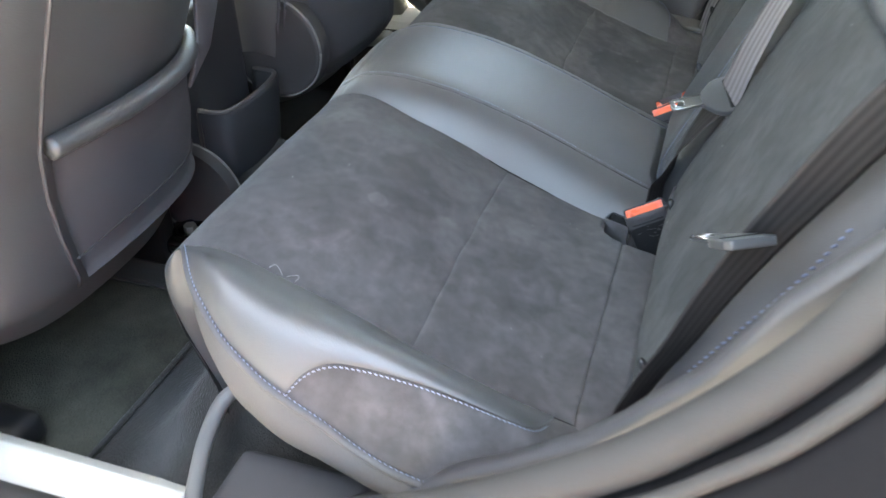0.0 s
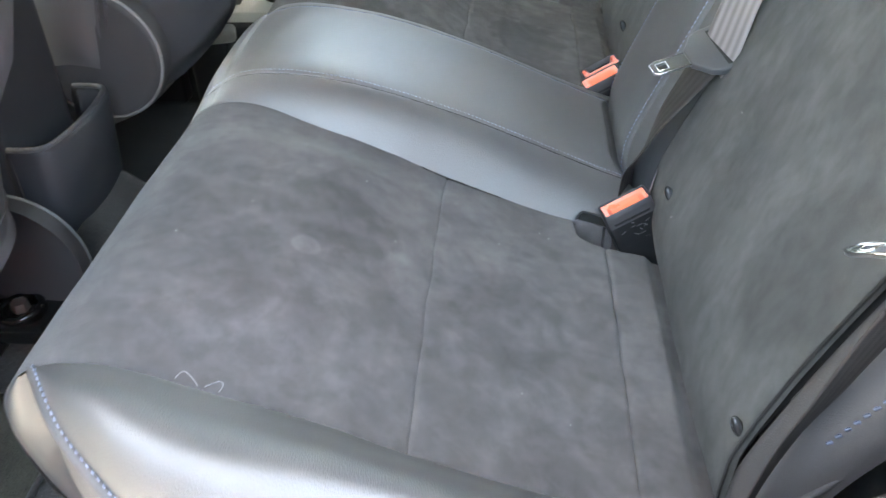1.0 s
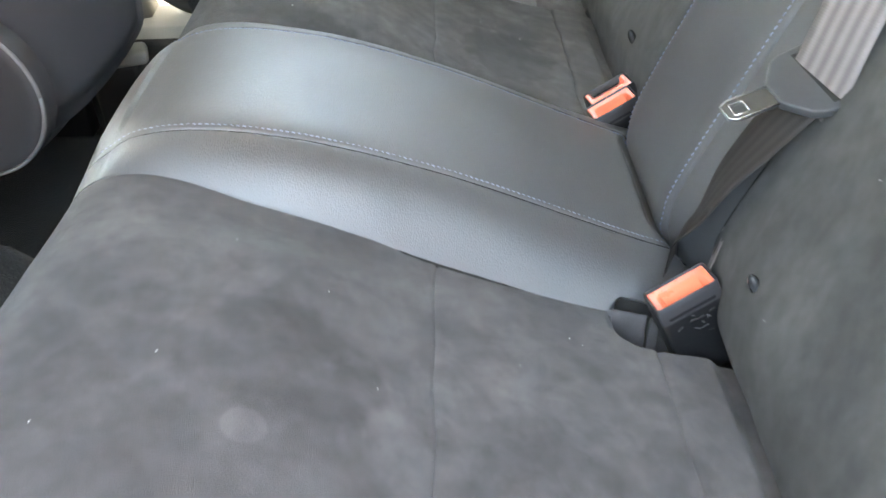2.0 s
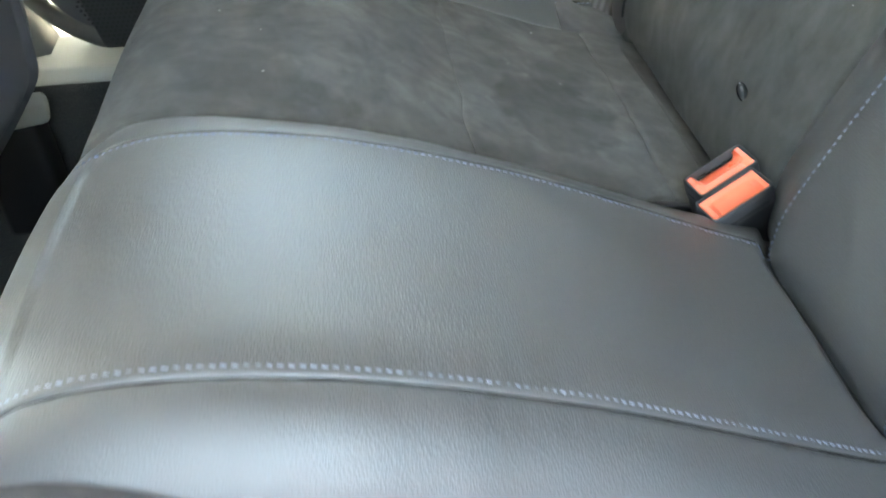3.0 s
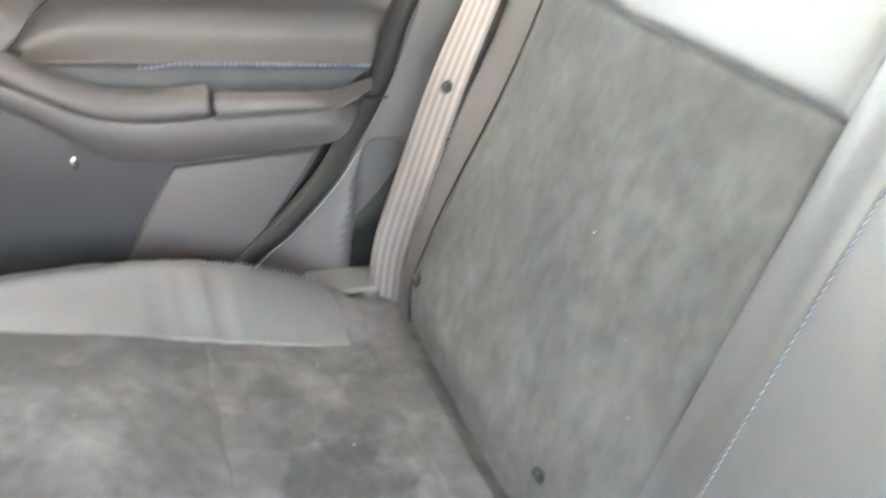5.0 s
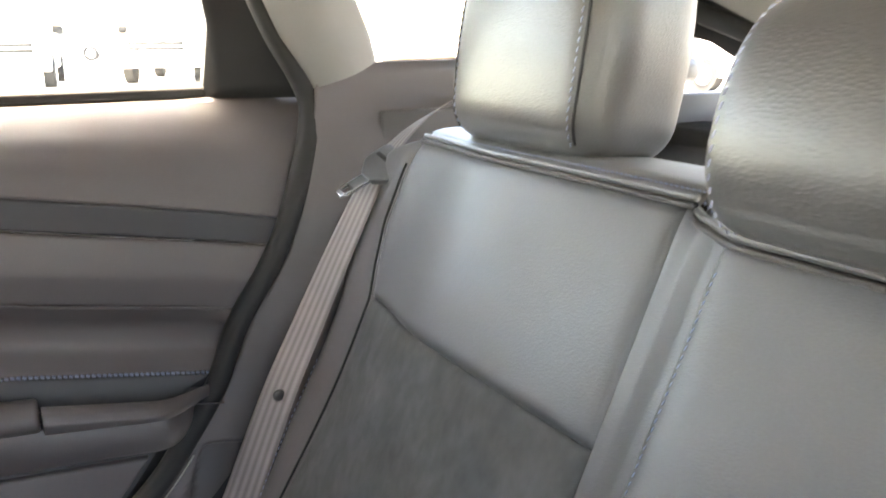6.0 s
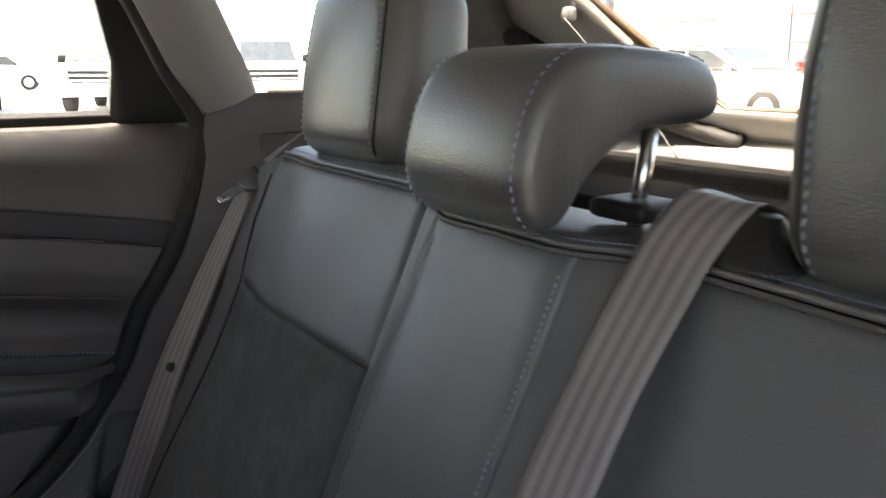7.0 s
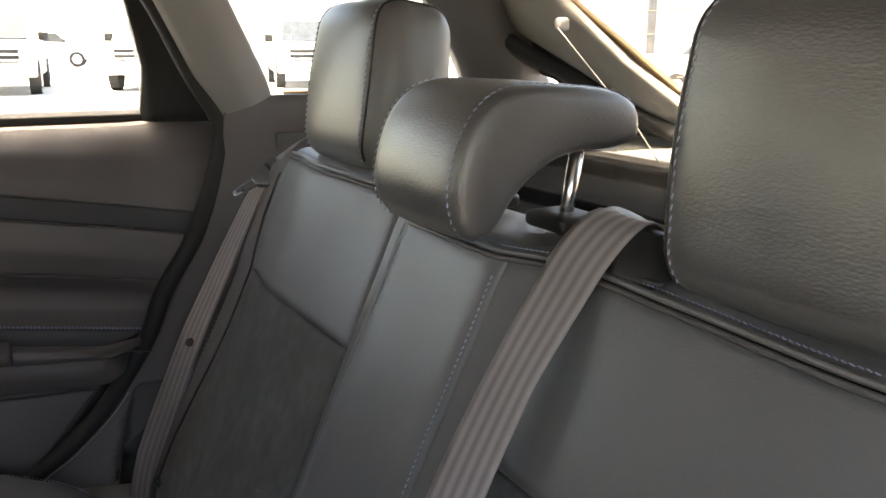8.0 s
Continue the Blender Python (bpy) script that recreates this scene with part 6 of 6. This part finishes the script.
console = thing("centre_console", "dark plastic centre console with an open rear bin", "console", at=(-0.9, 0, 0.30))
add("console_body", bevel_box((0.62, 0.165, 0.36), (-1.035, 0, 0.49), 0.02, 3), DOOR_DARK, console, "dark grained plastic")
bm = bmesh.new()
pts = [(-0.715, -0.088), (-0.668, -0.085), (-0.655, -0.060), (-0.650, 0.0), (-0.655, 0.060), (-0.668, 0.085), (-0.715, 0.088)]
pts = [(q.x, q.y) for q in curve([(x, y, 0) for x, y in pts], 24)]
lv = []
for dx, dz in ((-0.045, 0.33), (-0.018, 0.42), (-0.008, 0.523), (-0.011, 0.531), (-0.017, 0.531), (-0.020, 0.523), (-0.028, 0.44)):
    lv.append([bm.verts.new((x + dx * (1 if x > -0.71 else 0.2), y * (1 + dx * 1.5), dz)) for x, y in pts])
for l0, l1 in zip(lv, lv[1:]):
    for i in range(len(pts) - 1):
        bm.faces.new((l0[i], l0[i + 1], l1[i + 1], l1[i]))
add("bin", bm, DOOR_DARK, console, "open storage bin")
add("bin_rim", tube(bmesh.new(), [Vector((x - 0.014 * (1 if x > -0.71 else 0.2), y * 0.98, 0.531)) for x, y in pts], 0.0036, 8), PLASTIC, console, "lighter grey rim")
add("bin_divider", bevel_box((0.004, 0.15, 0.05), (-0.695, 0, 0.475), 0.001, 1), DOOR_DARK, console, "low divider")
add("bin_floor", bevel_box((0.07, 0.15, 0.01), (-0.71, 0, 0.452), 0.002), CORE, console, "dark bin floor")


# ---- outside ----
ground = tagged(finish("ground", slab([(-400, -400, 0), (400, -400, 0), (400, 400, 0), (-400, 400, 0)], (0, 0, 0), (0, 0, -0.3)), ASPHALT, smooth=False), "pale sunlit concrete parking lot", "ground", kind="structure")
TYRE = material("tyre_rubber", (0.02, 0.02, 0.02), 0.85)
RIM = material("alloy_rim", (0.45, 0.45, 0.46), 0.35, metal=0.8)
CARGLASS = material("tinted_car_glass", (0.05, 0.06, 0.07), 0.08, bump=0.0)
LAMP = material("clear_lamp", (0.6, 0.6, 0.6), 0.15, bump=0.0)
TAIL = material("red_tail_lamp", (0.5, 0.02, 0.02), 0.15, bump=0.0)
RED_PAINT = material("red_car_paint", (0.16, 0.016, 0.016), 0.3, spread=0.05, bump=0.0, coat=0.5)
SILVER_PAINT = material("silver_car_paint", (0.5, 0.5, 0.5), 0.3, spread=0.05, bump=0.0, coat=0.5)


def vehicle(name, label, m, paint, side, width, wheel_r, axles, glass_polys, group):
    """A parked vehicle: side outline (x along its length, z up) drawn across its width, with wheels, glass, lamps."""
    v = tagged(new(name), label, "car", group)
    h = width / 2
    part("body", slab([(x, -h, z) for x, z in side], (0, 0, 0), (0, width, 0), 0.05), paint, v, "painted body")
    for x in axles:
        for sy in (-1, 1):
            ty = bmesh.new()
            bmesh.ops.create_cone(ty, cap_ends=True, segments=24, radius1=wheel_r, radius2=wheel_r, depth=0.24)
            for q in ty.verts:
                q.co = Vector((x + q.co.x, sy * (h - 0.10) + q.co.z, wheel_r + q.co.y))
            w = part("wheel", ty, TYRE, v, "black tyre", False)
            rm = bmesh.new()
            bmesh.ops.create_cone(rm, cap_ends=True, segments=20, radius1=wheel_r * 0.62, radius2=wheel_r * 0.55, depth=0.03)
            for q in rm.verts:
                q.co = Vector((x + q.co.x, sy * (h + 0.035) + q.co.z, wheel_r + q.co.y))
            part("rim", rm, RIM, w, "alloy rim", False)
    for poly in glass_polys:
        part("side_glass", slab([(x, -h - 0.006, z) for x, z in poly], (0, 0, 0), (0, width + 0.012, 0)), CARGLASS, v, "tinted glass", False)
    v.matrix_world = m
    return v, h


def pickup(x, y, yaw, paint, label):
    side = [(0.0, 0.45), (0.0, 1.08), (0.12, 1.17), (1.15, 1.25), (1.75, 1.82), (3.55, 1.84), (3.75, 1.22), (5.75, 1.22), (5.78, 0.55), (5.0, 0.42), (0.2, 0.40)]
    v, h = vehicle("pickup_truck", label, pose(x, y, 0, 0, 0, yaw), paint, side, 1.95, 0.40, (0.95, 4.60),
                   [[(1.35, 1.28), (1.85, 1.74), (2.55, 1.76), (2.55, 1.30)], [(2.65, 1.30), (2.65, 1.76), (3.45, 1.76), (3.55, 1.30)]], "parked cars")
    part("grille", bevel_box((0.06, 1.30, 0.36), (-0.02, 0, 0.93), 0.02), TYRE, v, "black grille")
    for k in range(3):
        part("grille_bar", bevel_box((0.05, 1.36, 0.05), (-0.045, 0, 0.80 + 0.13 * k), 0.01), RIM, v, "bright grille bar")
    part("bumper", bevel_box((0.20, 1.96, 0.22), (-0.06, 0, 0.58), 0.04), RIM, v, "bright bumper")
    part("windscreen", slab([(1.17, -0.78, 1.275), (1.17, 0.78, 1.275), (1.72, 0.70, 1.81), (1.72, -0.70, 1.81)], (-0.02, 0, 0.02), (0.0, 0, 0.0)), CARGLASS, v, "dark windscreen", False)
    part("plate", bevel_box((0.02, 0.31, 0.15), (-0.17, 0, 0.58), 0.004), PAINT, v, "pale plain plate")
    for sy in (-1, 1):
        part("headlight", bevel_box((0.08, 0.28, 0.22), (-0.015, sy * 0.80, 0.98), 0.02), LAMP, v, "clear headlight")
        mm = part("mirror", bevel_box((0.10, 0.22, 0.20), (1.50, sy * (h + 0.14), 1.35), 0.03), TYRE, v, "black door mirror")
    return v


def sedan(x, y, yaw, paint, label):
    side = [(0.0, 0.40), (0.02, 0.70), (0.20, 0.80), (1.15, 0.93), (1.95, 1.40), (3.10, 1.43), (3.85, 1.03), (4.55, 0.98), (4.65, 0.45), (4.2, 0.28), (0.4, 0.26)]
    v, h = vehicle("sedan", label, pose(x, y, 0, 0, 0, yaw), paint, side, 1.78, 0.32, (0.85, 3.60),
                   [[(1.35, 0.96), (2.00, 1.35), (2.45, 1.37), (2.45, 0.97)], [(2.52, 0.97), (2.52, 1.37), (3.05, 1.37), (3.55, 1.0)]], "parked cars")
    part("windscreen", slab([(1.20, -0.70, 0.96), (1.20, 0.70, 0.96), (1.92, 0.60, 1.385), (1.92, -0.60, 1.385)], (-0.02, 0, 0.02), (0, 0, 0)), CARGLASS, v, "dark windscreen", False)
    for sy in (-1, 1):
        part("headlight", bevel_box((0.10, 0.30, 0.14), (0.04, sy * 0.68, 0.68), 0.02), LAMP, v, "clear headlight")
        part("mirror", bevel_box((0.09, 0.18, 0.13), (1.55, sy * (h + 0.10), 1.02), 0.03), paint, v, "door mirror")
    part("grille", bevel_box((0.05, 0.9, 0.14), (-0.005, 0, 0.55), 0.01), TYRE, v, "black grille")
    return v


def sport_utility(x, y, yaw, paint, label):
    side = [(0.0, 0.42), (0.02, 0.88), (0.18, 0.98), (1.05, 1.06), (1.75, 1.56), (2.3, 1.62), (3.7, 1.60), (4.05, 1.50), (4.32, 1.02), (4.42, 0.95), (4.42, 0.42), (3.9, 0.30), (0.5, 0.30)]
    v, h = vehicle("sport_utility_vehicle", label, pose(x, y, 0, 0, 0, yaw), paint, side, 1.82, 0.36, (0.85, 3.50),
                   [[(1.32, 1.09), (1.84, 1.49), (2.38, 1.53), (2.38, 1.07)], [(2.46, 1.07), (2.46, 1.53), (3.25, 1.53), (3.30, 1.07)], [(3.38, 1.08), (3.34, 1.52), (3.72, 1.50), (3.98, 1.16)]], "parked cars")
    part("rear_glass", slab([(4.10, -0.74, 1.46), (4.10, 0.74, 1.46), (4.31, 0.78, 1.08), (4.31, -0.78, 1.08)], (0.015, 0, 0.01), (0, 0, 0)), CARGLASS, v, "tinted rear window", False)
    part("windscreen", slab([(1.10, -0.72, 1.085), (1.10, 0.72, 1.085), (1.72, 0.62, 1.535), (1.72, -0.62, 1.535)], (-0.02, 0, 0.02), (0, 0, 0)), CARGLASS, v, "dark windscreen", False)
    part("rear_bumper", bevel_box((0.14, 1.84, 0.26), (4.42, 0, 0.53), 0.04), TYRE, v, "dark bumper")
    for sy in (-1, 1):
        part("tail_light", bevel_box((0.14, 0.16, 0.34), (4.36, sy * 0.80, 0.98), 0.02), TAIL, v, "red tail light")
        part("mirror", bevel_box((0.10, 0.20, 0.15), (1.50, sy * (h + 0.11), 1.12), 0.03), LAMP, v, "pale door mirror")
        for dx in (2.25, 3.15):
            part("door_handle", bevel_box((0.18, 0.03, 0.03), (dx, sy * (h + 0.012), 0.93), 0.01), RIM, v, "bright handle")
    return v


pickup(0.45, 20.9, 82, SILVER_PAINT, "silver pickup truck facing the car across the lot")
pickup(3.9, 21.5, 68, PAINT, "white pickup truck parked at an angle")
pickup(8.3, 21.0, 75, PAINT, "white pickup truck beyond the rear quarter window")
pickup(6.6, 49.0, 170, PAINT, "white pickup truck far across the lot")
pickup(-6.0, 30.0, 95, SILVER_PAINT, "silver pickup truck in the back row")
sedan(13.6, 8.1, 97, PAINT, "white sedan parked behind the car")
sport_utility(23.5, 10.75, 160, RED_PAINT, "red sport utility vehicle parked behind the white sedan")
# Unseen car, added to block and redden the light through the open door.
MAROON = material("maroon_car_paint", (0.32, 0.055, 0.042), 0.35, spread=0.06, bump=0.0, coat=0.5)
sedan(-1.2, -2.75, 0, MAROON, "unseen maroon sedan added to block and redden light from the left")
WALL = material("pale_ribbed_metal", (0.20, 0.21, 0.23), 0.6, spread=0.1, blotch=0.4, bump=0.0)
hall = tagged(new("storage_building"), "pale ribbed metal building at the lot's edge", "building")
part("wall", slab([(38, -30, 0), (38, 60, 0), (38, 60, 7.5), (38, -30, 7.5)], (0, 0, 0), (14, 0, 0)), WALL, hall, "pale metal wall", False)
part("roof", slab([(37.4, -30.4, 7.5), (52.5, -30.4, 7.5), (45, -30.4, 9.3)], (0, 0, 0), (0, 90.8, 0)), SILVER_PAINT, hall, "grey metal roof", False)
rib = bevel_box((0.05, 0.10, 7.4), (37.985, 0, 3.75), 0.02, 1)
first = part("rib", rib, WALL, hall, "", False)
for i in range(-19, 40):
    if i:
        o = new("rib", first.data)
        o.parent = hall
        o.location = (0, i * 1.5, 0)
for i, y in enumerate((4.0, 16.0, 28.0)):
    d = part("roller_door", bevel_box((0.12, 4.0, 4.2), (37.86, y, 2.1), 0.03, 1), SILVER_PAINT, hall, "grey roller door", False)

# two plain poles at the far side of the lot
POLE = material("grey_steel_pole", (0.10, 0.10, 0.105), 0.6, spread=0.15, blotch=3, bump=0.0)
for px, py, pr, ph in ((28.7, 17.6, 0.10, 9.0), (22.0, 22.5, 0.17, 8.5)):
    pole = thing("lamp_pole", "tall grey steel pole at the edge of the lot", "pole", "poles of the lot", at=(px, py, 0))
    add("shaft", rod([(px, py, 0), (px, py, ph)], pr, 12), POLE, pole, "grey steel shaft")
    add("base_plate", bevel_box((pr * 4, pr * 4, 0.06), (px, py, 0.03), 0.01, 1), POLE, pole, "square base plate")

# ---- lint on the suede ----
lint = thing("lint", "tiny white lint specks on the suede seats", "lint", kind="stuff", at=(-0.3, 0, 0.6))
bm = bmesh.new()
rng = random.Random(4)
for k in range(20):
    far = k % 2
    x = rng.uniform(-0.42, -0.08)
    y = rng.uniform(0.17, 0.48) * (1 if far else -1)
    p = cushion(cushion_s(x), y) + Vector((0, 0, 0.0008))
    a = rng.uniform(0, 3.1)
    L = rng.uniform(0.0005, 0.0020)
    tube(bm, [p, p + Vector((math.cos(a), math.sin(a), 0.15)) * L], 0.0002, 5)
for k in range(8):
    z, y = rng.uniform(0.55, 0.85), rng.uniform(0.15, 0.46) * rng.choice((-1, 1))
    p = backrest(back_s(z), y) + Vector((-0.001, 0, 0))
    tube(bm, [p, p + Vector((0, rng.uniform(-1, 1), rng.uniform(-1, 1))) * 0.0014], 0.0002, 5)
add("specks", bm, LINT, lint)

mark = thing("chalk_mark", "two faint pale chalk squiggles on the suede seat", "mark", at=(-0.347, -0.498, 0.6))
for pts in (((-0.361, -0.501), (-0.358, -0.494), (-0.352, -0.497), (-0.347, -0.502)), ((-0.343, -0.501), (-0.336, -0.494), (-0.333, -0.496), (-0.334, -0.502))):
    add("squiggle", tube(bmesh.new(), curve([cushion(cushion_s(x), y) + Vector((0, 0, 0.0014)) for x, y in pts], 24), 0.0004, 5), CHALK, mark)
